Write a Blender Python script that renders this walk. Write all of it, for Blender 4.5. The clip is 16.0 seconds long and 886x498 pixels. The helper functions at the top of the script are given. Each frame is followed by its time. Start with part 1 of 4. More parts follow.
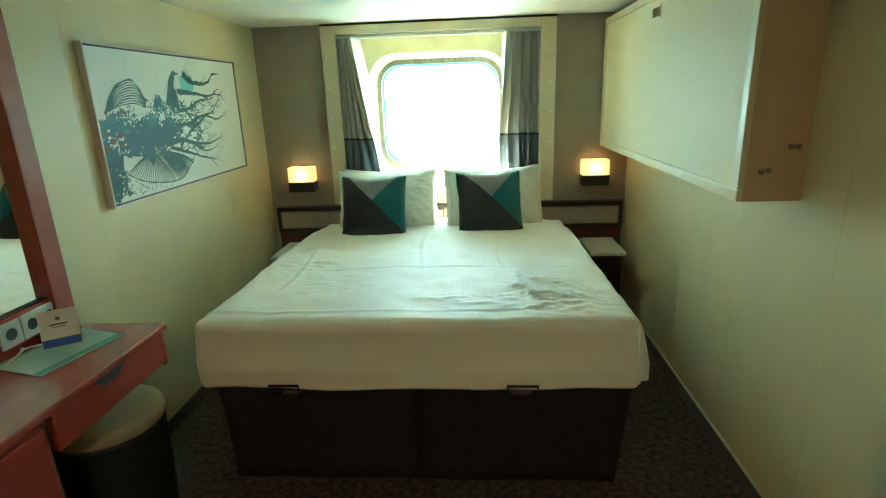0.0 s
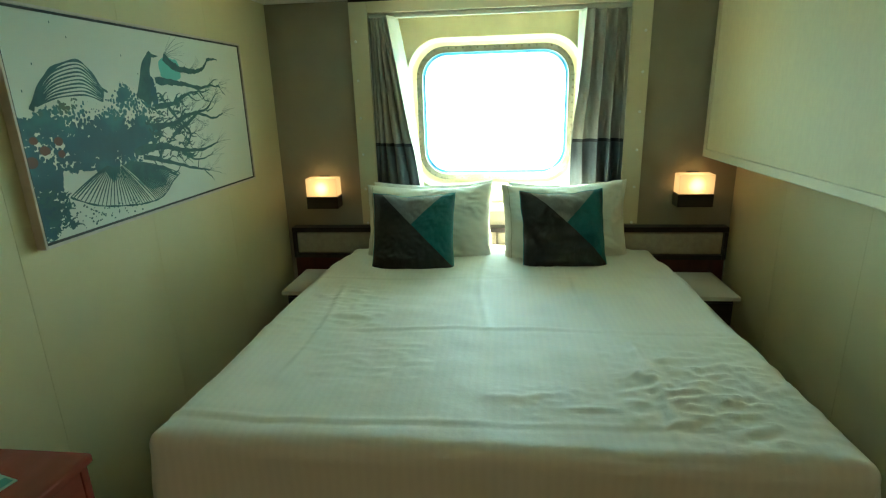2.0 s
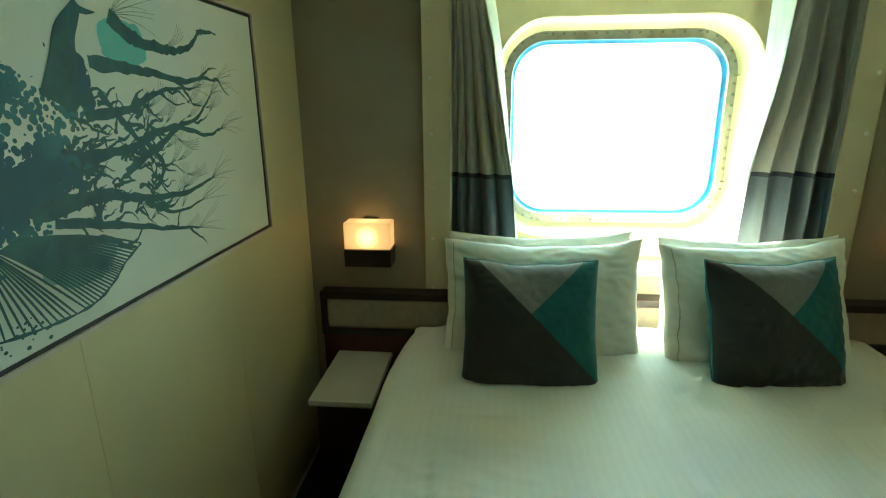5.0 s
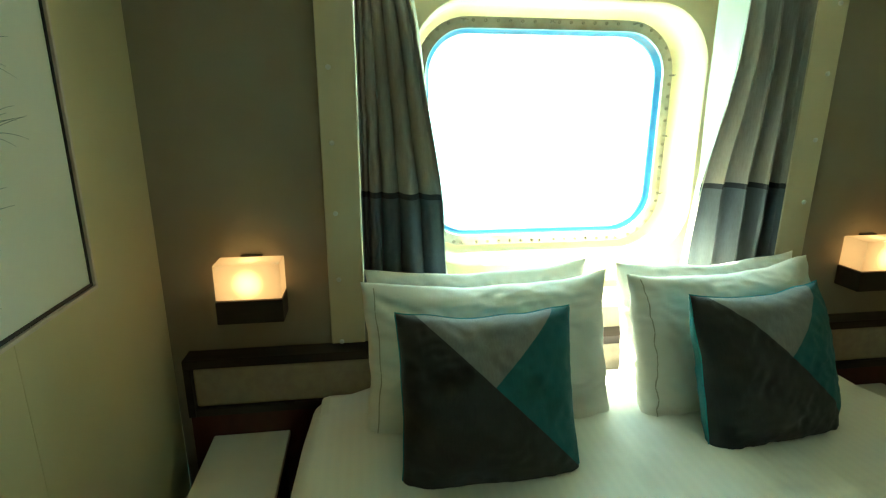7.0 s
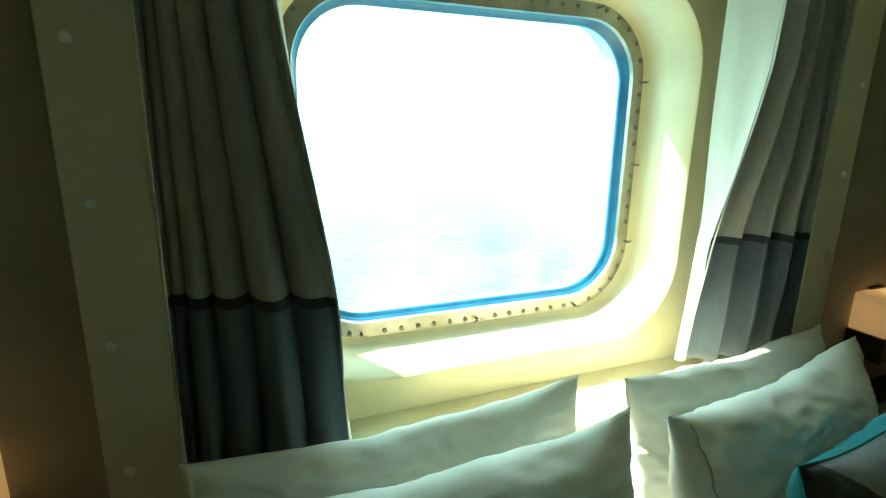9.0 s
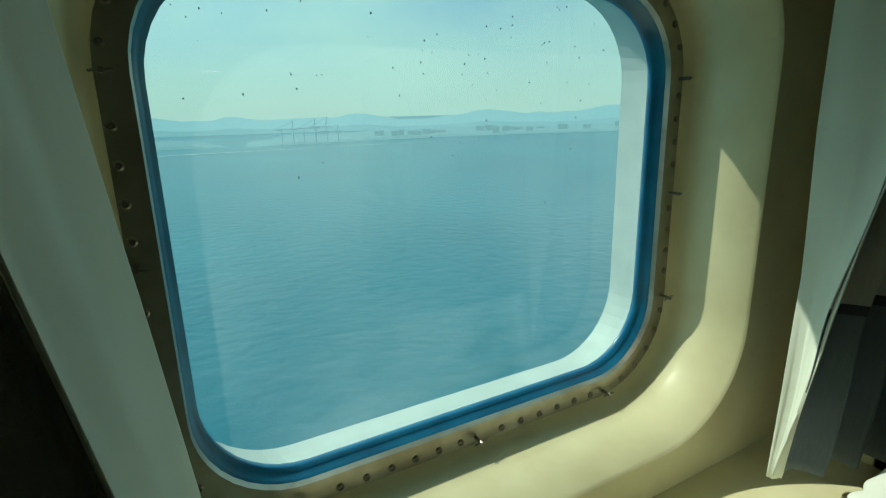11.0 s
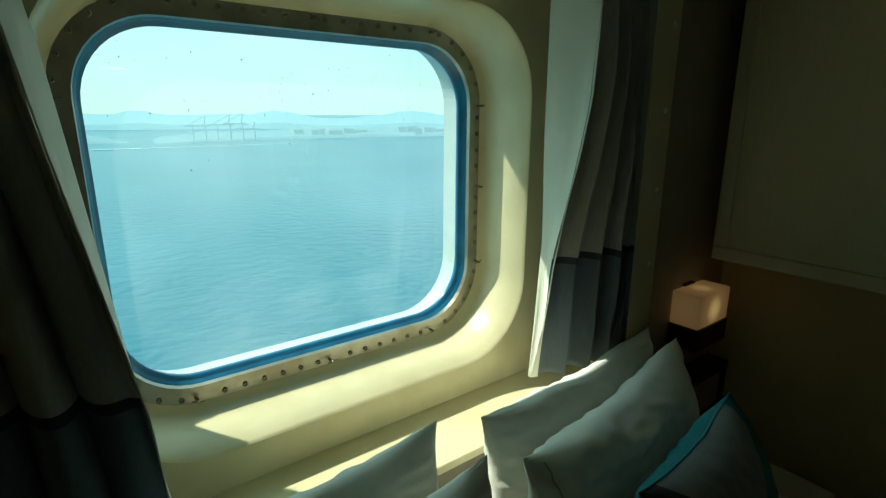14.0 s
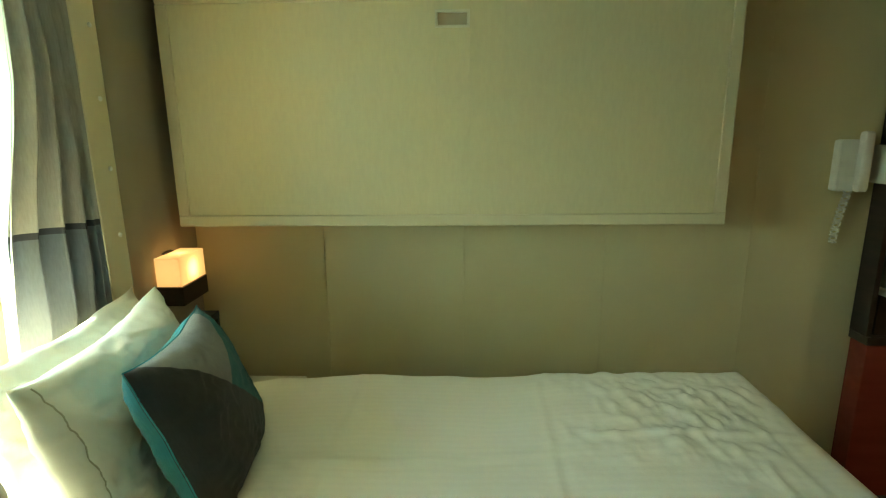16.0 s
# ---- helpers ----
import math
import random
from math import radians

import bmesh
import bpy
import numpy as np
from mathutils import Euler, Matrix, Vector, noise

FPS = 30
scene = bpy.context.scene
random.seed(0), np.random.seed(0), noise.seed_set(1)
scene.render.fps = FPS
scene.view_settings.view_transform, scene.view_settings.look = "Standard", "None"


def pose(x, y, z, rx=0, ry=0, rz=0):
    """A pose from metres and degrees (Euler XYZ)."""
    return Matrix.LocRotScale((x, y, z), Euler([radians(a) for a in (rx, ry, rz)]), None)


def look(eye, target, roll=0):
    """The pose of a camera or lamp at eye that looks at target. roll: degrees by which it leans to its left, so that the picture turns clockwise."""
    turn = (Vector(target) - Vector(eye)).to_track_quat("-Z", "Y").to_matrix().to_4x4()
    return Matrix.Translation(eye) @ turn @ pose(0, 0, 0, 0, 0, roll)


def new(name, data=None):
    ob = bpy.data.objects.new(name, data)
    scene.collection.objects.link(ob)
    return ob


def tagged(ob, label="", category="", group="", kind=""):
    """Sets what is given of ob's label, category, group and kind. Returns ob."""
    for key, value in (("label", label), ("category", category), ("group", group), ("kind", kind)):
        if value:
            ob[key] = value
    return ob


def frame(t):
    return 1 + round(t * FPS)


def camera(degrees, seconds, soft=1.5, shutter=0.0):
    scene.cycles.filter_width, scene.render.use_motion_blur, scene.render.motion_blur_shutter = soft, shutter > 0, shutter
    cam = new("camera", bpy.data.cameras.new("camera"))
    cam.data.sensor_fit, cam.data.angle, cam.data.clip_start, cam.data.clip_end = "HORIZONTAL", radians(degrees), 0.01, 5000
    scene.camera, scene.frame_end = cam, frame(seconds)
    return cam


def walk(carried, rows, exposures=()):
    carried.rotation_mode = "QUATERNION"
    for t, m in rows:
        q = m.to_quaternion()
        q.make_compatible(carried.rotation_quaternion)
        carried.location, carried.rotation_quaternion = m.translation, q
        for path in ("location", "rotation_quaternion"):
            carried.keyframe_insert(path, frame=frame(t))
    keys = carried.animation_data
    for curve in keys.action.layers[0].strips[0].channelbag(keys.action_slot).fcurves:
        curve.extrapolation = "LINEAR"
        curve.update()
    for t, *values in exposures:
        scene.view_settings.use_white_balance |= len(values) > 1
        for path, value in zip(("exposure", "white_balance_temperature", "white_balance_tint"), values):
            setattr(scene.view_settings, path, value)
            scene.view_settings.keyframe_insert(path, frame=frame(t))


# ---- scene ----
cam = camera(80.2, 16.0, 1.2)
PATH = [
    (0, (-0.137, -0.112, 1.526), (-0.272, 1.803, 0.965), -2.0),
    (0.5, (-0.201, 0.07, 1.533), (-0.335, 1.982, 0.961), -1.7),
    (1, (-0.259, 0.269, 1.529), (-0.397, 2.18, 0.954), -1.6),
    (1.5, (-0.312, 0.504, 1.528), (-0.476, 2.414, 0.955), -1.6),
    (2, (-0.363, 0.634, 1.505), (-0.58, 2.542, 0.946), -1.6),
    (2.5, (-0.451, 0.785, 1.525), (-0.702, 2.688, 0.961), -1.3),
    (3, (-0.552, 0.926, 1.518), (-0.79, 2.835, 0.97), -1.1),
    (3.5, (-0.66, 1.152, 1.546), (-0.87, 3.058, 0.976), -1.0),
    (4, (-0.784, 1.327, 1.553), (-0.98, 3.229, 0.966), -0.7),
    (6.3, (-0.951, 1.942, 1.459), (-1.084, 3.883, 0.988), -1.0),
    (6.5, (-0.97, 1.993, 1.465), (-1.026, 3.933, 0.979), -0.8),
    (7, (-1.039, 2.06, 1.497), (-0.761, 3.97, 0.972), 0.2),
    (7.5, (-1.091, 2.114, 1.518), (-0.578, 3.976, 0.999), 1.1),
    (8, (-1.074, 2.28, 1.503), (-0.467, 4.117, 0.997), 0.8),
    (8.5, (-1.042, 2.578, 1.521), (-0.346, 4.384, 1.017), 1.2),
    (9, (-0.966, 2.773, 1.513), (-0.227, 4.566, 1.021), 1.0),
    (9.5, (-0.893, 3.022, 1.567), (-0.09, 4.771, 1.022), -0.2),
    (10, (-0.823, 3.19, 1.564), (0.034, 4.916, 1.026), -1.2),
    (12.3, (-0.864, 3.248, 1.542), (0.136, 4.92, 1.089), -0.7),
    (12.5, (-0.87, 3.229, 1.541), (0.134, 4.9, 1.092), -0.7),
    (13, (-0.885, 3.142, 1.544), (0.143, 4.798, 1.091), -0.5),
    (13.5, (-0.93, 3.033, 1.54), (0.215, 4.613, 1.1), 0.4),
    (14, (-0.895, 2.826, 1.585), (0.287, 4.361, 1.086), 0.3),
    (14.5, (-0.88, 2.655, 1.602), (0.444, 4.057, 1.074), 0.6),
    (15, (-0.939, 2.576, 1.546), (0.655, 3.688, 1.073), -0.2),
    (15.5, (-1.03, 2.533, 1.508), (0.808, 3.192, 1.073), -1.1),
    (16, (-1.165, 2.53, 1.495), (0.785, 2.598, 1.058), -0.6),
]
EXPOSURES = [(t, stops, kelvin, tint) for t, stops, kelvin, tint in (
    (0, 5.7, 6450, -9), (1, 5.4, 6400, -10), (2, 5.0, 6550, -10.5), (3.5, 4.72, 6600, -10), (4, 4.72, 6700, -10), (6.5, 4.85, 6700, -10), (7, 4.75, 6700, -9), (8, 4.75, 6600, -8),
    (8.5, 4.5, 6500, -7), (9, 3.45, 6500, -7), (9.5, 1.95, 6400, -8), (10, 0.98, 6350, -10), (12.5, 0.6, 6400, -16), (13, 0.7, 6400, -14), (13.5, 1.1, 6400, -11),
    (14, 1.35, 6450, -9), (14.5, 1.85, 6500, -7), (15, 3.2, 6900, -6), (15.5, 4.55, 7750, -4), (16, 5.0, 8300, -2.5))]
walk(cam, [(t, look(eye, target, roll)) for t, eye, target, roll in PATH], EXPOSURES)

# ---- daylight ----
SUN_FROM = Vector((-0.42, 0.62, 0.81)).normalized()
world = bpy.data.worlds.new("sky")
scene.world = world
world.use_nodes = True
wn, wl = world.node_tree.nodes, world.node_tree.links
sky = wn.new("ShaderNodeTexSky")
sky.sky_type, sky.sun_disc = "NISHITA", False
sky.sun_elevation = math.asin(SUN_FROM.z)
sky.sun_rotation = math.atan2(SUN_FROM.x, SUN_FROM.y)
sky.dust_density, sky.air_density, sky.ozone_density = 0.5, 1.0, 4.0
cloud_co = wn.new("ShaderNodeTexCoord")
cloud = wn.new("ShaderNodeTexNoise")
cloud.inputs["Scale"].default_value, cloud.inputs["Detail"].default_value = 2.6, 6
cloud_map = wn.new("ShaderNodeMapping")
cloud_map.inputs["Scale"].default_value = (1, 1, 2.5)
cloud_ramp = wn.new("ShaderNodeValToRGB")
cloud_ramp.color_ramp.elements[0].position, cloud_ramp.color_ramp.elements[1].position = 0.28, 0.74
cloud_mix = wn.new("ShaderNodeMixRGB")
cloud_mix.inputs[2].default_value = (6.3, 7.7, 7.05, 1)
wl.new(cloud_co.outputs["Generated"], cloud_map.inputs[0])
wl.new(cloud_map.outputs[0], cloud.inputs["Vector"])
wl.new(cloud.outputs[0], cloud_ramp.inputs[0])
low_z = wn.new("ShaderNodeSeparateXYZ")
low_haze = wn.new("ShaderNodeMapRange")
low_haze.interpolation_type = "SMOOTHSTEP"
for slot, value in ((1, 0.0), (2, 0.34), (3, 0.75), (4, 0.0)):
    low_haze.inputs[slot].default_value = value
haze_mix = wn.new("ShaderNodeMixRGB")
haze_mix.inputs[2].default_value = (3.8, 4.8, 4.85, 1)
wl.new(cloud_co.outputs["Generated"], low_z.inputs[0])
wl.new(low_z.outputs["Z"], low_haze.inputs[0])
wl.new(low_haze.outputs[0], haze_mix.inputs[0])
wl.new(cloud_mix.outputs[0], haze_mix.inputs[1])
wl.new(cloud_ramp.outputs[0], cloud_mix.inputs[0])
wl.new(sky.outputs[0], cloud_mix.inputs[1])
wl.new(haze_mix.outputs[0], wn["Background"].inputs[0])
wn["Background"].inputs[1].default_value = 0.115
sun = new("sun", bpy.data.lights.new("sun", "SUN"))
sun.data.energy, sun.data.angle, sun.data.color = 2.1, radians(0.8), (1, 0.95, 0.86)
sun.matrix_world = look(SUN_FROM * 20, (0, 0, 0))

# ---- materials ----
def mat(name, color, rough=0.6, metal=0.0, color2=None, scale=20.0, amount=1.0, bump=0.0, bump_scale=200.0, stretch=(1, 1, 1), coat=0.0, detail=4.0, sheen=0.0):
    """A principled material: two colours mixed by a noise at one scale, fine relief at another."""
    m = bpy.data.materials.new(name)
    m.use_nodes = True
    n, l = m.node_tree.nodes, m.node_tree.links
    p = n["Principled BSDF"]
    p.inputs["Roughness"].default_value, p.inputs["Metallic"].default_value = rough, metal
    p.inputs["Coat Weight"].default_value = coat
    p.inputs["Sheen Weight"].default_value = sheen
    color2 = color2 or tuple(c * 0.9 for c in color)
    co = n.new("ShaderNodeTexCoord")
    mp = n.new("ShaderNodeMapping")
    mp.inputs["Scale"].default_value = stretch
    l.new(co.outputs["Object"], mp.inputs[0])
    tex = n.new("ShaderNodeTexNoise")
    tex.inputs["Scale"].default_value, tex.inputs["Detail"].default_value = scale, detail
    l.new(mp.outputs[0], tex.inputs["Vector"])
    ramp = n.new("ShaderNodeValToRGB")
    ramp.color_ramp.elements[0].position, ramp.color_ramp.elements[1].position = 0.35, 0.65
    ramp.color_ramp.elements[0].color, ramp.color_ramp.elements[1].color = (*color, 1), (*color2, 1)
    l.new(tex.outputs[0], ramp.inputs[0])
    l.new(ramp.outputs[0], p.inputs["Base Color"])
    if bump:
        t2 = n.new("ShaderNodeTexNoise")
        t2.inputs["Scale"].default_value, t2.inputs["Detail"].default_value = bump_scale, 3
        l.new(mp.outputs[0], t2.inputs["Vector"])
        b = n.new("ShaderNodeBump")
        b.inputs["Strength"].default_value, b.inputs["Distance"].default_value = bump, 0.004
        l.new(t2.outputs[0], b.inputs["Height"])
        l.new(b.outputs[0], p.inputs["Normal"])
    return m


def glow(name, color, strength):
    m = bpy.data.materials.new(name)
    m.use_nodes = True
    p = m.node_tree.nodes["Principled BSDF"]
    p.inputs["Base Color"].default_value = (*color, 1)
    p.inputs["Emission Color"].default_value = (*color, 1)
    p.inputs["Emission Strength"].default_value = strength
    return m


M_WALL = mat("cream_laminate", (0.68, 0.595, 0.355), 0.47, color2=(0.64, 0.56, 0.33), scale=3, bump=0.05, bump_scale=350)
M_BACK = mat("taupe_vinyl", (0.36, 0.32, 0.24), 0.55, color2=(0.33, 0.29, 0.22), scale=5, bump=0.12, bump_scale=500)
M_CEIL = mat("white_ceiling", (0.76, 0.75, 0.66), 0.5, color2=(0.73, 0.72, 0.64), scale=2)
M_CASING = mat("cream_casing", (0.68, 0.60, 0.40), 0.4, color2=(0.65, 0.57, 0.38), scale=6, bump=0.04)
M_LINER = mat("ivory_liner", (0.83, 0.76, 0.49), 0.28, color2=(0.75, 0.67, 0.42), scale=9, bump=0.06, bump_scale=60, stretch=(1, 1, 1))
M_CARPET = mat("mottled_carpet", (0.030, 0.027, 0.025), 0.95, color2=(0.125, 0.10, 0.08), scale=40, bump=0.9, bump_scale=420, detail=8)
M_SKIRT = mat("grey_skirting", (0.10, 0.095, 0.085), 0.7, scale=8)
M_TRIMLINE = mat("pale_trim", (0.7, 0.66, 0.5), 0.45)
M_RED = mat("cherry_wood", (0.29, 0.050, 0.034), 0.24, color2=(0.255, 0.042, 0.028), scale=9, stretch=(3, 0.35, 3), bump=0.03, coat=0.35)
M_CHERRYDARK = mat("dark_cherry_panel", (0.085, 0.018, 0.014), 0.4, color2=(0.06, 0.012, 0.010), scale=9, stretch=(3, 0.4, 0.4))
M_DARK = mat("dark_wood", (0.035, 0.022, 0.018), 0.4, color2=(0.022, 0.014, 0.012), scale=12, stretch=(0.4, 3, 3))
M_PAD = mat("taupe_upholstery", (0.42, 0.37, 0.28), 0.8, color2=(0.37, 0.32, 0.25), scale=40, bump=0.3, bump_scale=600)
M_SHELF = mat("white_laminate_top", (0.78, 0.74, 0.62), 0.35, scale=5)
M_CAB = mat("linen_laminate", (0.67, 0.60, 0.375), 0.58, color2=(0.645, 0.575, 0.36), scale=90, stretch=(1, 1, 0.3), bump=0.04, bump_scale=300)
M_CABEND = mat("peach_laminate", (0.60, 0.40, 0.25), 0.35, color2=(0.56, 0.37, 0.23), scale=8)
M_BEDBASE = mat("black_bed_cover", (0.011, 0.009, 0.010), 0.85, color2=(0.018, 0.014, 0.016), scale=30, bump=0.35, bump_scale=500)
M_METAL = mat("brushed_steel", (0.48, 0.46, 0.40), 0.35, 0.9, color2=(0.36, 0.33, 0.27), scale=18, bump=0.05)
M_SCREW = mat("screw_steel", (0.30, 0.28, 0.24), 0.35, 0.9)
M_BLACK = mat("black_metal", (0.02, 0.02, 0.02), 0.4, 0.5)
M_FRAME = mat("pale_rose_frame", (0.68, 0.58, 0.50), 0.35)
M_FRAMELINE = mat("black_liner", (0.015, 0.015, 0.015), 0.5)
M_GASKET = mat("blue_gasket", (0.035, 0.24, 0.48), 0.3, color2=(0.025, 0.16, 0.34), scale=15, coat=0.4)
M_HULL = mat("white_hull_paint", (0.62, 0.63, 0.61), 0.45, scale=20)
M_PILLOW = mat("white_cotton", (0.86, 0.85, 0.76), 0.85, color2=(0.84, 0.83, 0.74), scale=15, bump=0.10, bump_scale=60, sheen=0.1)
M_SEAM = mat("seam_shadow_thread", (0.50, 0.48, 0.36), 0.9)
M_PIPING = mat("teal_piping", (0.03, 0.30, 0.34), 0.8)
M_LINING = mat("curtain_lining", (0.80, 0.81, 0.70), 0.8, color2=(0.75, 0.76, 0.66), scale=9, bump=0.15, bump_scale=40)
M_WHITEPLASTIC = mat("white_plastic", (0.72, 0.70, 0.62), 0.4)
M_STOOLTOP = mat("beige_stool_pad", (0.40, 0.34, 0.24), 0.7, bump=0.2, bump_scale=400)
M_STOOL = mat("dark_green_stool_vinyl", (0.012, 0.016, 0.014), 0.6, bump=0.2, bump_scale=300)
M_CARD = mat("white_card", (0.76, 0.76, 0.70), 0.5)
M_CARDBLUE = mat("blue_card_band", (0.03, 0.10, 0.42), 0.5)
M_INK = mat("grey_print", (0.12, 0.14, 0.16), 0.6)
M_MINT = mat("mint_folder", (0.45, 0.62, 0.52), 0.45, color2=(0.36, 0.55, 0.47), scale=14)
M_MINTEDGE = mat("teal_print", (0.12, 0.38, 0.34), 0.45)
M_SOCKET = mat("grey_socket", (0.50, 0.52, 0.48), 0.4)
M_DARKHOLE = mat("dark_plastic", (0.02, 0.02, 0.02), 0.5)
M_DOOR = mat("cabin_door_laminate", (0.50, 0.42, 0.28), 0.4)
M_PAPERBOX = mat("pale_blue_box", (0.45, 0.55, 0.58), 0.5)

M_MIRROR = bpy.data.materials.new("mirror_glass")
M_MIRROR.use_nodes = True
_p = M_MIRROR.node_tree.nodes["Principled BSDF"]
_p.inputs["Metallic"].default_value, _p.inputs["Roughness"].default_value = 1.0, 0.02
_p.inputs["Base Color"].default_value = (0.86, 0.88, 0.85, 1)


def glass_material():
    m = bpy.data.materials.new("salt_hazed_glass")
    m.use_nodes = True
    n, l = m.node_tree.nodes, m.node_tree.links
    n.remove(n["Principled BSDF"])
    clear, gloss, haze = n.new("ShaderNodeBsdfTransparent"), n.new("ShaderNodeBsdfGlossy"), n.new("ShaderNodeBsdfTranslucent")
    clear.inputs[0].default_value = (0.58, 0.70, 0.69, 1)
    gloss.inputs["Roughness"].default_value = 0.02
    haze.inputs[0].default_value = (0.8, 0.85, 0.85, 1)
    fres = n.new("ShaderNodeFresnel")
    fres.inputs[0].default_value = 1.5
    tex = n.new("ShaderNodeTexNoise")
    tex.inputs["Scale"].default_value, tex.inputs["Detail"].default_value = 4, 5
    co = n.new("ShaderNodeTexCoord")
    l.new(co.outputs["Object"], tex.inputs["Vector"])
    amt = n.new("ShaderNodeMapRange")
    amt.inputs[1].default_value, amt.inputs[2].default_value, amt.inputs[3].default_value, amt.inputs[4].default_value = 0.3, 0.75, 0.03, 0.15
    l.new(tex.outputs[0], amt.inputs[0])
    m1, m2 = n.new("ShaderNodeMixShader"), n.new("ShaderNodeMixShader")
    l.new(amt.outputs[0], m1.inputs[0])
    l.new(clear.outputs[0], m1.inputs[1])
    l.new(haze.outputs[0], m1.inputs[2])
    l.new(fres.outputs[0], m2.inputs[0])
    l.new(m1.outputs[0], m2.inputs[1])
    l.new(gloss.outputs[0], m2.inputs[2])
    l.new(m2.outputs[0], n["Material Output"].inputs[0])
    return m


M_GLASS = glass_material()


def duvet_material():
    m = mat("white_striped_duvet", (0.90, 0.885, 0.79), 0.75, color2=(0.875, 0.86, 0.765), scale=6, sheen=0.15)
    n, l = m.node_tree.nodes, m.node_tree.links
    p, co = n["Principled BSDF"], n["Texture Coordinate"]
    wave = n.new("ShaderNodeTexWave")
    wave.wave_type, wave.bands_direction = "BANDS", "X"
    wave.inputs["Scale"].default_value = 13
    wave.inputs["Distortion"].default_value = 0.4
    fine = n.new("ShaderNodeTexNoise")
    fine.inputs["Scale"].default_value, fine.inputs["Detail"].default_value = 18, 6
    l.new(co.outputs["Object"], wave.inputs["Vector"])
    l.new(co.outputs["Object"], fine.inputs["Vector"])
    b1, b2 = n.new("ShaderNodeBump"), n.new("ShaderNodeBump")
    b1.inputs["Strength"].default_value, b1.inputs["Distance"].default_value = 0.07, 0.001
    b2.inputs["Strength"].default_value, b2.inputs["Distance"].default_value = 0.3, 0.006
    l.new(wave.outputs["Fac"], b1.inputs["Height"])
    l.new(fine.outputs[0], b2.inputs["Height"])
    l.new(b1.outputs[0], b2.inputs["Normal"])
    l.new(b2.outputs[0], p.inputs["Normal"])
    gl = n.new("ShaderNodeMapRange")
    gl.inputs[3].default_value, gl.inputs[4].default_value = 0.68, 0.48
    l.new(wave.outputs["Fac"], gl.inputs[0])
    l.new(gl.outputs[0], p.inputs["Roughness"])
    stripe = n.new("ShaderNodeMixRGB")
    stripe.blend_type = "MULTIPLY"
    stripe.inputs[2].default_value = (0.974, 0.974, 0.974, 1)
    l.new(wave.outputs["Fac"], stripe.inputs[0])
    l.new(n["Color Ramp"].outputs[0], stripe.inputs[1])
    l.new(stripe.outputs[0], p.inputs["Base Color"])
    return m


M_DUVET = duvet_material()


def patched_material(name, pick):
    """Woven cloth whose colour depends on the place in the cloth. pick(nodes, links, separate) returns the colour's socket."""
    m = mat(name, (0.1, 0.1, 0.1), 0.9, scale=30, bump=0.35, bump_scale=700, sheen=0.1)
    n, l = m.node_tree.nodes, m.node_tree.links
    sep = n.new("ShaderNodeSeparateXYZ")
    l.new(n["Texture Coordinate"].outputs["Object"], sep.inputs[0])
    out = pick(n, l, sep)
    weave = n.new("ShaderNodeTexNoise")
    weave.inputs["Scale"].default_value, weave.inputs["Detail"].default_value = 260, 2
    st = n.new("ShaderNodeMapping")
    st.inputs["Scale"].default_value = (1, 1, 0.15)
    l.new(n["Texture Coordinate"].outputs["Object"], st.inputs[0])
    l.new(st.outputs[0], weave.inputs["Vector"])
    mix = n.new("ShaderNodeMixRGB")
    mix.blend_type = "MULTIPLY"
    mix.inputs[0].default_value = 0.32
    l.new(out, mix.inputs[1])
    l.new(weave.outputs[0], mix.inputs[2])
    gain = n.new("ShaderNodeMixRGB")
    gain.blend_type = "MULTIPLY"
    gain.inputs[0].default_value = 1.0
    gain.inputs[2].default_value = (1.2, 1.2, 1.2, 1)
    l.new(mix.outputs[0], gain.inputs[1])
    l.new(gain.outputs[0], n["Principled BSDF"].inputs["Base Color"])
    return m


def node_math(n, l, op, a, b):
    q = n.new("ShaderNodeMath")
    q.operation = op
    for i, v in enumerate((a, b)):
        if isinstance(v, (int, float)):
            q.inputs[i].default_value = v
        else:
            l.new(v, q.inputs[i])
    return q.outputs[0]


def node_mix(n, l, fac, a, b):
    q = n.new("ShaderNodeMixRGB")
    l.new(fac, q.inputs[0])
    for i, v in ((1, a), (2, b)):
        if isinstance(v, tuple):
            q.inputs[i].default_value = (*v, 1)
        else:
            l.new(v, q.inputs[i])
    return q.outputs[0]


def cushion_pick(n, l, s):
    lower = node_math(n, l, "LESS_THAN", node_math(n, l, "ADD", s.outputs["X"], s.outputs["Z"]), 0.03)
    right = node_math(n, l, "GREATER_THAN", node_math(n, l, "ADD", s.outputs["X"], 0.03), s.outputs["Z"])
    upper = node_mix(n, l, right, (0.21, 0.215, 0.205), (0.014, 0.125, 0.135))
    front = node_mix(n, l, lower, upper, (0.035, 0.036, 0.036))
    back = node_math(n, l, "GREATER_THAN", s.outputs["Y"], 0.004)
    return node_mix(n, l, back, front, (0.015, 0.20, 0.23))


def curtain_pick(n, l, s):
    low = node_math(n, l, "LESS_THAN", s.outputs["Z"], 1.245)
    band = node_math(n, l, "LESS_THAN", s.outputs["Z"], 1.262)
    up = node_mix(n, l, band, (0.37, 0.355, 0.31), (0.03, 0.035, 0.045))
    return node_mix(n, l, low, up, (0.10, 0.125, 0.145))


M_CUSHION = patched_material("patchwork_cushion", cushion_pick)
M_CURTAIN = patched_material("banded_curtain", curtain_pick)


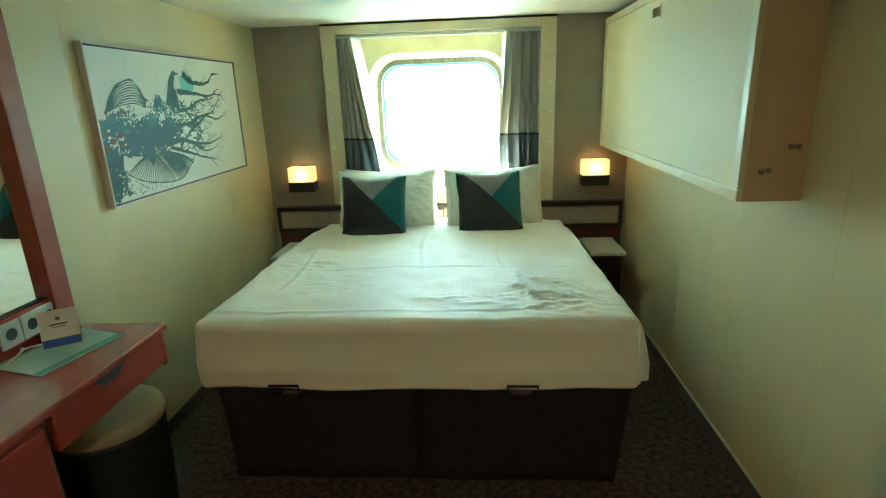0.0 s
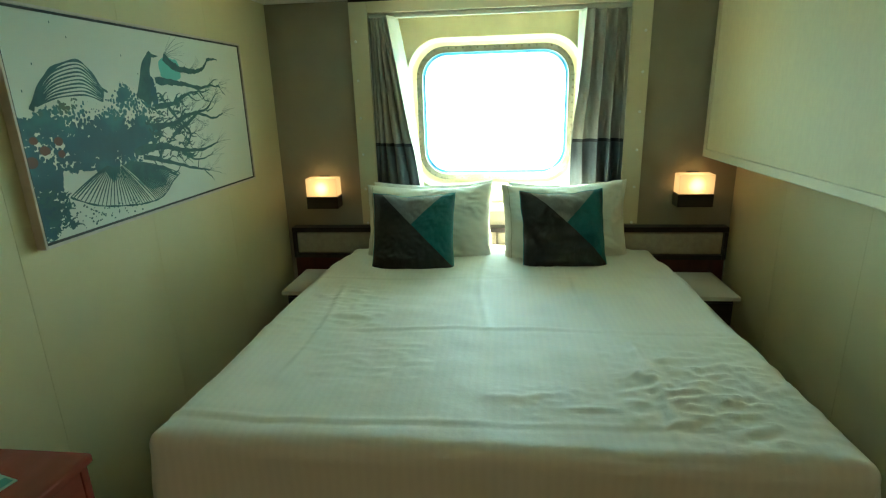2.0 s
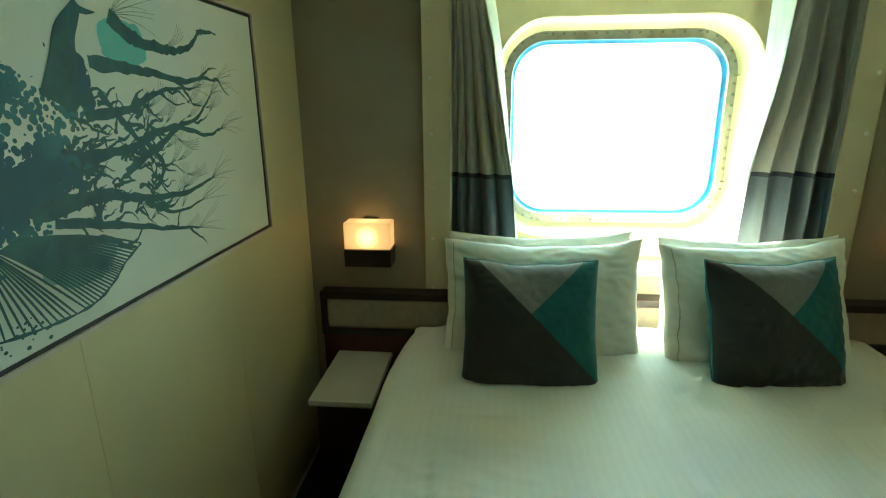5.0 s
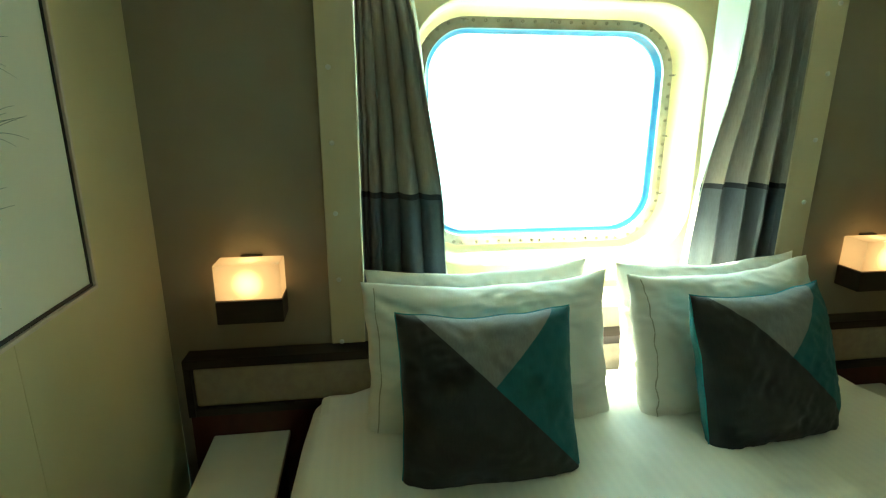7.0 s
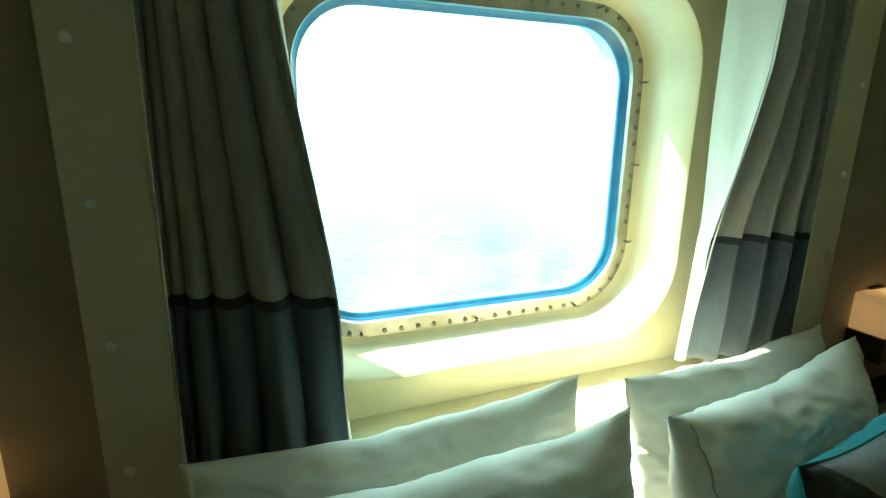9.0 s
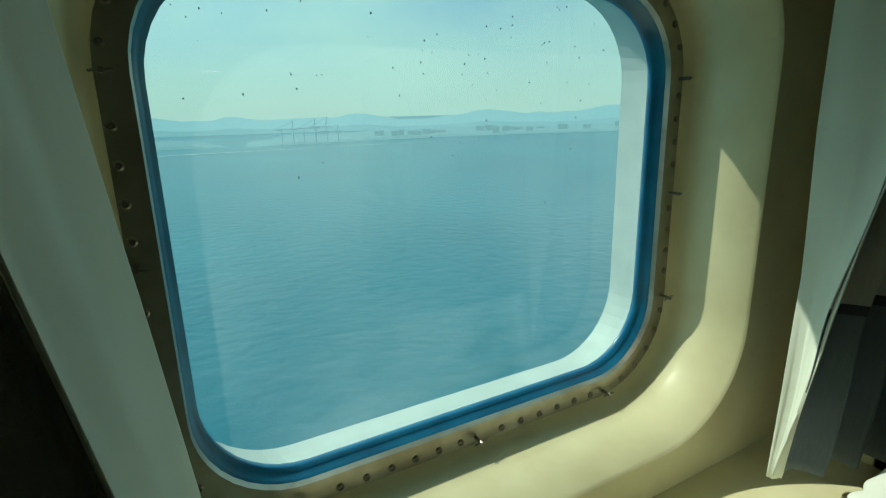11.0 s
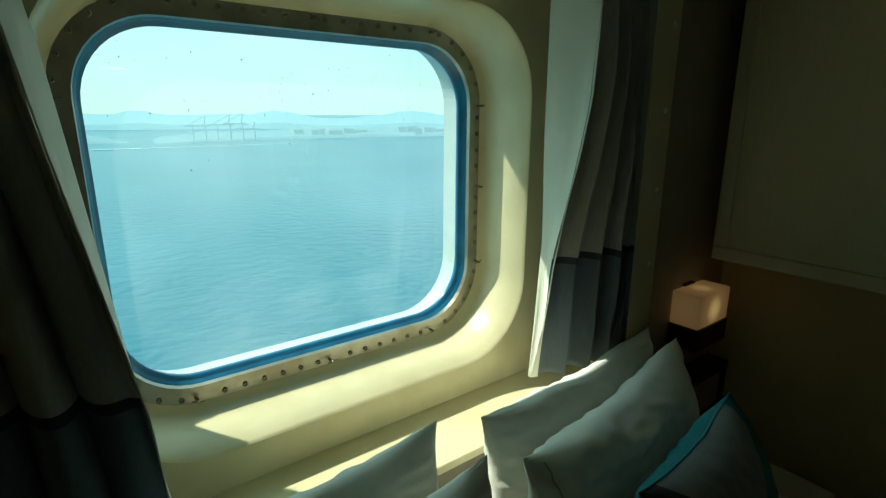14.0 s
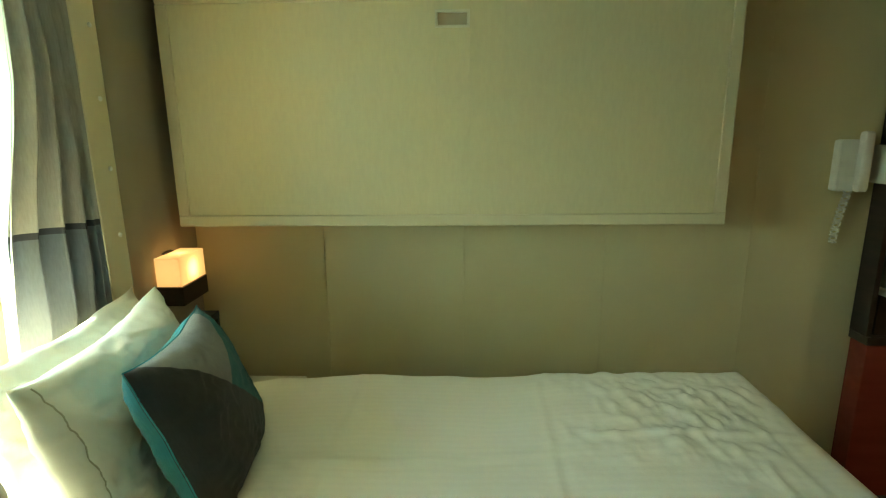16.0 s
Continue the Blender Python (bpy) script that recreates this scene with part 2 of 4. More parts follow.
def painting_material():
    m = mat("watercolour_canvas", (0.74, 0.76, 0.68), 0.6, color2=(0.70, 0.73, 0.66), scale=3)
    n, l = m.node_tree.nodes, m.node_tree.links
    co, base = n["Texture Coordinate"], n["Color Ramp"].outputs[0]
    sep = n.new("ShaderNodeSeparateXYZ")
    l.new(co.outputs["Object"], sep.inputs[0])
    u, v = sep.outputs["Y"], sep.outputs["Z"]

    def blob(cu, cv, ru, rv):
        a = node_math(n, l, "DIVIDE", node_math(n, l, "SUBTRACT", u, cu), ru)
        b = node_math(n, l, "DIVIDE", node_math(n, l, "SUBTRACT", v, cv), rv)
        return node_math(n, l, "ADD", node_math(n, l, "MULTIPLY", a, a), node_math(n, l, "MULTIPLY", b, b))

    warp = n.new("ShaderNodeTexNoise")
    warp.inputs["Scale"].default_value, warp.inputs["Detail"].default_value = 20, 8
    l.new(co.outputs["Object"], warp.inputs["Vector"])
    cells = n.new("ShaderNodeTexVoronoi")
    cells.inputs["Scale"].default_value = 90
    l.new(co.outputs["Object"], cells.inputs["Vector"])
    body = blob(-0.44, -0.03, 0.235, 0.105)
    for cu, cv, ru, rv in ((-0.20, 0.0, 0.16, 0.12), (-0.075, 0.09, 0.045, 0.09), (-0.60, -0.10, 0.075, 0.13), (-0.29, -0.09, 0.12, 0.10), (-0.62, -0.24, 0.05, 0.07)):
        body = node_math(n, l, "MINIMUM", body, blob(cu, cv, ru, rv))
    edge = node_math(n, l, "ADD", body, node_math(n, l, "MULTIPLY", node_math(n, l, "SUBTRACT", warp.outputs[0], 0.5), 1.7))
    inside = node_math(n, l, "LESS_THAN", edge, 0.95)
    patch = n.new("ShaderNodeTexNoise")
    patch.inputs["Scale"].default_value, patch.inputs["Detail"].default_value = 9, 2
    l.new(co.outputs["Object"], patch.inputs["Vector"])
    size = node_math(n, l, "ADD", 0.70, node_math(n, l, "MULTIPLY", node_math(n, l, "SUBTRACT", 0.52, patch.outputs[0]), 2.4))
    size = node_math(n, l, "ADD", size, node_math(n, l, "MULTIPLY", node_math(n, l, "SUBTRACT", 0.6, edge), 0.30))
    holes = node_math(n, l, "GREATER_THAN", cells.outputs["Distance"], size)
    keep = node_math(n, l, "MULTIPLY", inside, node_math(n, l, "SUBTRACT", 1.0, holes))
    tone = n.new("ShaderNodeTexNoise")
    tone.inputs["Scale"].default_value, tone.inputs["Detail"].default_value = 7, 3
    l.new(co.outputs["Object"], tone.inputs["Vector"])
    ramp = n.new("ShaderNodeValToRGB")
    e = ramp.color_ramp.elements
    e[0].position, e[0].color = 0.3, (0.012, 0.07, 0.10, 1)
    e[1].position, e[1].color = 0.72, (0.09, 0.13, 0.09, 1)
    k = e.new(0.5)
    k.color = (0.018, 0.10, 0.14, 1)
    k = e.new(0.62)
    k.color = (0.04, 0.17, 0.19, 1)
    l.new(tone.outputs[0], ramp.inputs[0])
    wash = node_math(n, l, "LESS_THAN", node_math(n, l, "ADD", blob(0.07, 0.18, 0.07, 0.05), node_math(n, l, "MULTIPLY", node_math(n, l, "SUBTRACT", warp.outputs[0], 0.5), 1.5)), 0.9)
    c1 = node_mix(n, l, wash, base, (0.16, 0.52, 0.48))
    fan = node_math(n, l, "LESS_THAN", node_math(n, l, "ADD", blob(-0.12, -0.20, 0.10, 0.045), node_math(n, l, "MULTIPLY", node_math(n, l, "SUBTRACT", warp.outputs[0], 0.5), 2.0)), 0.7)
    c1 = node_mix(n, l, fan, c1, (0.22, 0.40, 0.36))
    c2 = node_mix(n, l, keep, c1, ramp.outputs[0])
    spots = blob(-0.519, -0.037, 0.017, 0.013)
    for cu, cv, ru, rv in ((-0.517, -0.072, 0.014, 0.012), (-0.622, -0.086, 0.022, 0.016), (-0.600, -0.029, 0.015, 0.011), (-0.570, -0.058, 0.018, 0.013)):
        spots = node_math(n, l, "MINIMUM", spots, blob(cu, cv, ru, rv))
    rust = node_math(n, l, "LESS_THAN", node_math(n, l, "ADD", spots, node_math(n, l, "MULTIPLY", node_math(n, l, "SUBTRACT", warp.outputs[0], 0.5), 1.2)), 0.9)
    c2 = node_mix(n, l, rust, c2, (0.12, 0.055, 0.04))
    l.new(c2, n["Principled BSDF"].inputs["Base Color"])
    return m


M_CANVAS = painting_material()
M_PAINT = mat("teal_ink", (0.015, 0.075, 0.085), 0.6, color2=(0.03, 0.12, 0.12), scale=25)


def lamp_material():
    """Frosted glass, brighter round the bulb behind it."""
    m = bpy.data.materials.new("lit_frosted_glass")
    m.use_nodes = True
    n, l = m.node_tree.nodes, m.node_tree.links
    p = n["Principled BSDF"]
    p.inputs["Base Color"].default_value = (0.8, 0.7, 0.55, 1)
    p.inputs["Roughness"].default_value = 0.4
    co, ln = n.new("ShaderNodeTexCoord"), n.new("ShaderNodeVectorMath")
    ln.operation = "LENGTH"
    l.new(co.outputs["Object"], ln.inputs[0])
    r = n.new("ShaderNodeValToRGB")
    e = r.color_ramp.elements
    e[0].position, e[0].color = 0.03, (0.85, 0.55, 0.22, 1)
    e[1].position, e[1].color = 0.12, (0.085, 0.043, 0.017, 1)
    k = e.new(0.065)
    k.color = (0.21, 0.108, 0.042, 1)
    l.new(ln.outputs["Value"], r.inputs[0])
    l.new(r.outputs[0], p.inputs["Emission Color"])
    p.inputs["Emission Strength"].default_value = 0.24
    return m


M_LAMP = lamp_material()


# ---- builders ----
def part(name, bm, material, parent=None, label="", smooth=False):
    me = bpy.data.meshes.new(name)
    bm.to_mesh(me)
    bm.free()
    me.materials.append(material)
    if smooth:
        me.polygons.foreach_set("use_smooth", [True] * len(me.polygons))
    ob = new(name, me)
    if parent:
        ob.parent = parent
    if label:
        ob["label"] = label
    return ob


def thing(name, label, category, at=(0, 0, 0), group="", kind=""):
    ob = new(name)
    ob.empty_display_size = 0.1
    ob.location = at
    return tagged(ob, label, category, group, kind)


def box(x0, x1, y0, y1, z0, z1, b=0.0, seg=2):
    bm = bmesh.new()
    bmesh.ops.create_cube(bm, size=1)
    bmesh.ops.scale(bm, vec=(x1 - x0, y1 - y0, z1 - z0), verts=bm.verts)
    bmesh.ops.translate(bm, vec=((x0 + x1) / 2, (y0 + y1) / 2, (z0 + z1) / 2), verts=bm.verts)
    if b:
        bmesh.ops.bevel(bm, geom=bm.edges[:], offset=b, segments=seg, affect="EDGES", profile=0.6)
    return bm


def rr(cx, cz, hw, hh, r, n=10):
    """A rounded rectangle in x and z, counter-clockwise."""
    out = []
    for k, (sx, sz) in enumerate(((1, 1), (-1, 1), (-1, -1), (1, -1))):
        for i in range(n + 1):
            a = (k + i / n) * math.pi / 2
            out.append((cx + sx * (hw - r) + r * math.cos(a), cz + sz * (hh - r) + r * math.sin(a)))
    return out


def loft(loops, close=False):
    """loops: (y, points in x and z) one after another, all of one count."""
    bm = bmesh.new()
    rows = [[bm.verts.new((x, y, z)) for x, z in pts] for y, pts in loops]
    pairs = list(zip(rows, rows[1:])) + ([(rows[-1], rows[0])] if close else [])
    for a, b in pairs:
        for i in range(len(a)):
            j = (i + 1) % len(a)
            bm.faces.new((a[i], a[j], b[j], b[i]))
    bmesh.ops.recalc_face_normals(bm, faces=bm.faces)
    return bm


def turned(profile, n=32, at=(0, 0, 0)):
    """A solid of revolution about z; profile is (radius, z)."""
    bm = bmesh.new()
    rows = [[bm.verts.new((at[0] + r * math.cos(2 * math.pi * i / n), at[1] + r * math.sin(2 * math.pi * i / n), at[2] + z)) for i in range(n)] for r, z in profile]
    for a, b in zip(rows, rows[1:]):
        for i in range(n):
            bm.faces.new((a[i], a[(i + 1) % n], b[(i + 1) % n], b[i]))
    bm.faces.new(rows[0][::-1])
    bm.faces.new(rows[-1])
    return bm


def tube(points, r, n=8, bm=None):
    """A round bar along points."""
    bm = bm or bmesh.new()
    pts = [Vector(p) for p in points]
    rows = []
    for i, p in enumerate(pts):
        d = (pts[min(i + 1, len(pts) - 1)] - pts[max(i - 1, 0)]).normalized()
        q = d.to_track_quat("Z", "Y")
        rows.append([bm.verts.new(p + q @ Vector((r * math.cos(2 * math.pi * k / n), r * math.sin(2 * math.pi * k / n), 0))) for k in range(n)])
    for a, b in zip(rows, rows[1:]):
        for k in range(n):
            bm.faces.new((a[k], a[(k + 1) % n], b[(k + 1) % n], b[k]))
    bm.faces.new(rows[0][::-1])
    bm.faces.new(rows[-1])
    return bm


# ---- the room's shell ----
XL, XR, YB, YF, ZC = -1.635, 0.89, 3.60, -1.5, 2.0
tagged(part("floor", box(XL - 0.1, XR + 0.1, YF - 0.1, YB + 0.1, -0.1, 0), M_CARPET), "dark mottled brown and grey cabin carpet", "floor", kind="structure")
tagged(part("ceiling", box(XL - 0.1, XR + 0.1, YF - 0.1, YB + 0.02, ZC, ZC + 0.08), M_CEIL), "smooth off-white cabin ceiling panel", "ceiling", kind="structure")


def panelled_wall(name, x, out, label):
    """A side wall of separate upright panels with narrow joints in front of a core."""
    core = tagged(part(name, box(min(x + out * 0.015, x + out * 0.1), max(x + out * 0.015, x + out * 0.1), YF - 0.1, YB + 0.1, 0, ZC), M_WALL), label, "wall", kind="structure")
    return core


wall_west = panelled_wall("wall_west", XL, -1, "cream laminate wall of upright panels")
wall_east = panelled_wall("wall_east", XR, 1, "cream laminate wall of upright panels")
for wall, x0, x1, seam in ((wall_west, XL - 0.014, XL, 1.845), (wall_east, XR, XR + 0.014, 1.96)):
    edges = sorted({YF, YB} | {seam + 0.56 * k for k in range(-7, 4) if YF < seam + 0.56 * k < YB - 0.1})
    for a, b in zip(edges, edges[1:]):
        part("wall_panel", box(x0, x1, a + 0.0003, b - 0.0003, 0.085, ZC, 0.0005, 1), M_WALL, wall)
for name, x0, x1 in (("baseboard_west", XL - 0.014, XL + 0.006), ("baseboard_east", XR - 0.006, XR + 0.014)):
    ob = tagged(part(name, box(x0, x1, YF, YB, 0, 0.075, 0.002, 1), M_SKIRT), "dark grey carpet skirting along the wall", "baseboard", kind="structure")
    part("edge_strip", box(x0 + (0.0 if x0 < 0 else -0.004), x1 + (0.004 if x0 < 0 else 0.0), YF, YB, 0.076, 0.084), M_TRIMLINE, ob, "pale edge strip")

# window wall: taupe panels either side of the cased recess
RX0, RX1, RZ0, RZ1 = -1.06, 0.285, 0.89, 1.93
wall_north = tagged(part("wall_north", box(XL, RX0 - 0.001, YB, YB + 0.06, 0, ZC), M_BACK), "taupe vinyl end wall round the window recess", "wall", kind="structure")
part("wall_panel", box(RX1 + 0.001, XR, YB, YB + 0.06, 0, ZC), M_BACK, wall_north)
part("wall_panel", box(RX0, RX1, YB, YB + 0.06, 0, RZ0 - 0.02), M_BACK, wall_north)
part("wall_panel", box(RX0, RX1, YB, YB + 0.06, RZ1 + 0.005, ZC), M_BACK, wall_north)
wall_south = tagged(part("wall_south", box(XL, XR, YF - 0.1, YF, 0, ZC), M_WALL), "cream laminate wall with the cabin door", "wall", kind="structure")
door = tagged(part("door_1", box(-0.55, 0.25, YF, YF + 0.03, 0.01, 1.95, 0.004), M_DOOR), "closed plain laminate cabin door", "door", kind="structure")
part("door_handle", tube([(0.15, YF + 0.03, 1.0), (0.15, YF + 0.08, 1.0), (0.03, YF + 0.08, 1.0)], 0.01), M_METAL, door)

# casing frame round the recess
YC = 3.555
casing = tagged(new("window_casing"), "cream painted casing with white screw caps round the window recess", "window casing", kind="structure")
part("stile", box(-1.16, RX0, YC, YB - 0.001, 0.80, 1.985, 0.003), M_CASING, casing)
part("stile", box(RX1, 0.385, YC, YB - 0.001, 0.80, 1.985, 0.003), M_CASING, casing)
part("top_rail", box(RX0 + 0.001, RX1 - 0.001, YC, YB - 0.001, RZ1, 1.985, 0.003), M_CASING, casing)
# solid black strip fills the gap under the ceiling in place of its shade
part("gap_shade_strip", box(-1.16, 0.385, YC + 0.006, YB - 0.001, 1.986, ZC - 0.001), M_BLACK, casing, "black strip standing in for the shaded gap over the casing")
cap = turned([(0.0072, 0), (0.0072, 0.003), (0.005, 0.005)], 12)
bmesh.ops.rotate(cap, cent=(0, 0, 0), matrix=Matrix.Rotation(radians(90), 3, "X"), verts=cap.verts)
cap_first = part("screw_cap", cap, mat("white_cap", (0.86, 0.85, 0.80), 0.4), casing)
cap_first.location = (-1.13, YC, 1.792)
for sx in (-1.13, 0.355):
    for k in range(6):
        if sx < 0 and k == 0:
            continue
        c = new("screw_cap", cap_first.data)
        c.parent = casing
        c.location = (sx, YC, 1.792 - 0.197 * k)

# recess box behind the casing, with the moulded liner and its rounded opening
YR, WX, WZ = 3.75, -0.402, 1.392
recess = tagged(new("window_recess"), "ivory moulded recess lining with a rounded window opening", "window recess", kind="structure")
part("side_lining", box(RX0 - 0.015, RX0, YC + 0.02, YR + 0.02, RZ0 - 0.02, RZ1 + 0.005), M_LINER, recess)
part("side_lining", box(RX1, RX1 + 0.015, YC + 0.02, YR + 0.02, RZ0 - 0.02, RZ1 + 0.005), M_LINER, recess)
part("top_lining", box(RX0, RX1, YC + 0.02, YR + 0.02, RZ1, RZ1 + 0.015), M_LINER, recess)
part("sill", box(RX0, RX1, YC + 0.005, YR + 0.02, RZ0 - 0.02, RZ0, 0.004), M_LINER, recess)
part("back_panel", loft([(YR, rr((RX0 + RX1) / 2, (RZ0 + RZ1) / 2, (RX1 - RX0) / 2 - 0.001, (RZ1 - RZ0) / 2 - 0.001, 0.001)),
                         (YR, rr(WX, WZ, 0.490, 0.424, 0.195))]), M_LINER, recess)
reveal = part("reveal", loft([(YR, rr(WX, WZ, 0.490, 0.424, 0.195)), (YR + 0.006, rr(WX, WZ, 0.486, 0.418, 0.192)), (YR + 0.10, rr(WX, WZ, 0.482, 0.412, 0.19)),
                              (YR + 0.145, rr(WX, WZ, 0.480, 0.408, 0.187)), (YR + 0.155, rr(WX, WZ, 0.470, 0.398, 0.180)), (YR + 0.165, rr(WX, WZ, 0.46, 0.39, 0.176))]), M_LINER, recess, smooth=True)

# the window: bolted steel ring, blue gasket, pane, and the white tunnel through the hull
YW = 3.915
window = tagged(new("window_1"), "large rounded ship window with a bolted steel ring and blue gasket", "window", kind="structure")
part("steel_ring", loft([(YW + 0.02, rr(WX, WZ, 0.485, 0.41, 0.185)), (YW, rr(WX, WZ, 0.482, 0.407, 0.183)), (YW - 0.003, rr(WX, WZ, 0.478, 0.403, 0.18)), (YW - 0.003, rr(WX, WZ, 0.430, 0.357, 0.145)), (YW + 0.012, rr(WX, WZ, 0.426, 0.353, 0.143))]), M_METAL, window, "brushed steel bolted ring")
part("gasket", loft([(YW + 0.004, rr(WX, WZ, 0.430, 0.357, 0.145)), (YW + 0.010, rr(WX, WZ, 0.424, 0.351, 0.142)), (YW + 0.022, rr(WX, WZ, 0.421, 0.348, 0.141)), (YW + 0.024, rr(WX, WZ, 0.416, 0.343, 0.139)), (YW + 0.036, rr(WX, WZ, 0.416, 0.343, 0.139))]), M_GASKET, window, "blue rubber gasket", True)
pane = part("pane", loft([(YW + 0.034, rr(WX, WZ, 0.417, 0.344, 0.14)), (YW + 0.034, rr(WX, WZ, 0.001, 0.001, 0.0005))]), M_GLASS, window, "salt-hazed window pane with raindrops")
pane.data.flip_normals()
pane.visible_shadow = False
part("hull_tunnel", loft([(YW + 0.037, rr(WX, WZ, 0.416, 0.343, 0.139)), (YW + 0.042, rr(WX, WZ, 0.43, 0.357, 0.15)), (YW + 0.122, rr(WX, WZ, 0.44, 0.367, 0.155)), (YW + 0.124, rr(WX, WZ, 2.2, 1.6, 0.15))]), M_HULL, window, "white painted tunnel through the hull")
ring_path = rr(WX, WZ, 0.455, 0.381, 0.163, 24)
seg_len = [math.dist(ring_path[i], ring_path[(i + 1) % len(ring_path)]) for i in range(len(ring_path))]
total, count = sum(seg_len), 72
screw_bm = turned([(0.0062, 0), (0.0062, 0.002), (0.0036, 0.0035), (0.0022, 0.0012)], 10)
bmesh.ops.rotate(screw_bm, cent=(0, 0, 0), matrix=Matrix.Rotation(radians(90), 3, "X"), verts=screw_bm.verts)
screw_first = None
stud_bm = tube([(0, 0, 0), (0, -0.022, 0)], 0.0032)
tube([(-0.012, -0.017, 0), (0.012, -0.017, 0)], 0.0016, 6, stud_bm)
stud_first = None
STUDS = [(WX + 0.455 * s, 1.393 + dz) for s in (-1, 1) for dz in (-0.212, 0, 0.212)] + [(WX + dx, WZ + 0.381 * s) for s in (-1, 1) for dx in (-0.30, 0, 0.30)]
places = []
for k in range(count):
    want, i = (k + 0.18) * total / count, 0
    while want > seg_len[i]:
        want -= seg_len[i]
        i += 1
    a, b = ring_path[i], ring_path[(i + 1) % len(ring_path)]
    f = want / seg_len[i]
    places.append((a[0] + (b[0] - a[0]) * f, a[1] + (b[1] - a[1]) * f))
for x, z in [p for p in places if min(math.dist(p, q) for q in STUDS) > 0.024] + STUDS:
    if (x, z) in STUDS:
        if stud_first is None:
            stud_first = ob = part("stud", stud_bm, M_SCREW, window)
        else:
            ob = new("stud", stud_first.data)
            ob.parent = window
        ob.rotation_euler = (0, random.uniform(-0.5, 0.5), 0)
    else:
        if screw_first is None:
            screw_first = ob = part("screw", screw_bm, M_SCREW, window)
        else:
            ob = new("screw", screw_first.data)
            ob.parent = window
    ob.location = (x, YW - 0.003, z)
drops = bmesh.new()
for k in range(70):
    c = (WX + random.uniform(-0.38, 0.3), YW + 0.036, WZ + 0.33 - abs(random.gauss(0, 0.13)))
    if c[2] < WZ:
        continue
    r = random.uniform(0.0007, 0.0016)
    bmesh.ops.create_icosphere(drops, subdivisions=1, radius=r, matrix=Matrix.Translation(c) @ Matrix.Diagonal((1, 0.4, 1.2, 1)))
M_DROP = mat("water_drop", (0.30, 0.42, 0.44), 0.1)
tagged(part("raindrops", drops, M_DROP, window, "raindrops on the outside of the pane"), kind="stuff")

# curtain track
track = tagged(part("curtain_track", box(RX0, RX1, 3.585, 3.615, 1.905, 1.929, 0.003), M_WHITEPLASTIC), "white curtain track under the recess top", "curtain track", kind="structure")

# ---- sea and far shore ----
SEA = -18.0


def sea_material():
    m = mat("sea_water", (0.006, 0.142, 0.212), 0.28, color2=(0.010, 0.18, 0.258), scale=0.02)
    n, l = m.node_tree.nodes, m.node_tree.links
    co = n["Texture Coordinate"]
    t1 = n.new("ShaderNodeTexNoise")
    t1.inputs["Scale"].default_value, t1.inputs["Detail"].default_value = 0.5, 8
    l.new(co.outputs["Object"], t1.inputs["Vector"])
    b = n.new("ShaderNodeBump")
    b.inputs["Strength"].default_value, b.inputs["Distance"].default_value = 0.6, 0.5
    l.new(t1.outputs[0], b.inputs["Height"])
    l.new(b.outputs[0], n["Principled BSDF"].inputs["Normal"])
    return m


bm = bmesh.new()
bmesh.ops.create_grid(bm, x_segments=2, y_segments=2, size=4500)
bmesh.ops.translate(bm, vec=(0, 0, SEA), verts=bm.verts)
tagged(part("water", bm, sea_material()), "calm blue-green harbour sea", "sea", kind="structure")


# Far land: distance haze is put into the material as a pale blue glow.
def haze_glow_material(name, color, lift):
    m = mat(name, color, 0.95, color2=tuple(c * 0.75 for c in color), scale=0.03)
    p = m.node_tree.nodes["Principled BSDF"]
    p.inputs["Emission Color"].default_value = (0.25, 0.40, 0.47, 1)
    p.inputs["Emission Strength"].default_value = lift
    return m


# The last number sets how strongly the painted haze glows.
M_SHORE = haze_glow_material("shore_haze_glow", (0.02, 0.05, 0.06), 0.80)
M_HILL = haze_glow_material("hills_haze_glow", (0.02, 0.05, 0.06), 1.0)
M_PORT = haze_glow_material("port_haze_glow", (0.02, 0.05, 0.06), 0.72)
M_WAKE = mat("foam", (0.8, 0.85, 0.85), 0.9, scale=0.3)


def shore_ring(az0, az1, dist, low, high, seed, n=160, d2=160):
    """A ridge of land along an arc, its crest uneven."""
    bm = bmesh.new()
    rows = []
    for i in range(n + 1):
        a = radians(az0 + (az1 - az0) * i / n)
        d = dist(math.degrees(a))
        ends = min(1, i / 12, (n - i) / 12)
        h = (low + (high - low) * (0.5 + 0.5 * noise.fractal(Vector((i * 0.09, seed, 0)), 1.0, 2.0, 4))) * ends
        s, c = math.sin(a), math.cos(a)
        rows.append([bm.verts.new((s * d, c * d, SEA - 1)), bm.verts.new((s * (d + 5), c * (d + 5), SEA + h * 0.35)), bm.verts.new((s * (d + d2 * 0.5), c * (d + d2 * 0.5), SEA + h)), bm.verts.new((s * (d + d2), c * (d + d2), SEA - 1))])
    for a, b in zip(rows, rows[1:]):
        for k in range(3):
            bm.faces.new((a[k], b[k], b[k + 1], a[k + 1]))
    return bm


def shore_dist(deg):
    return 370 + 3.4 * max(0, deg - 5)


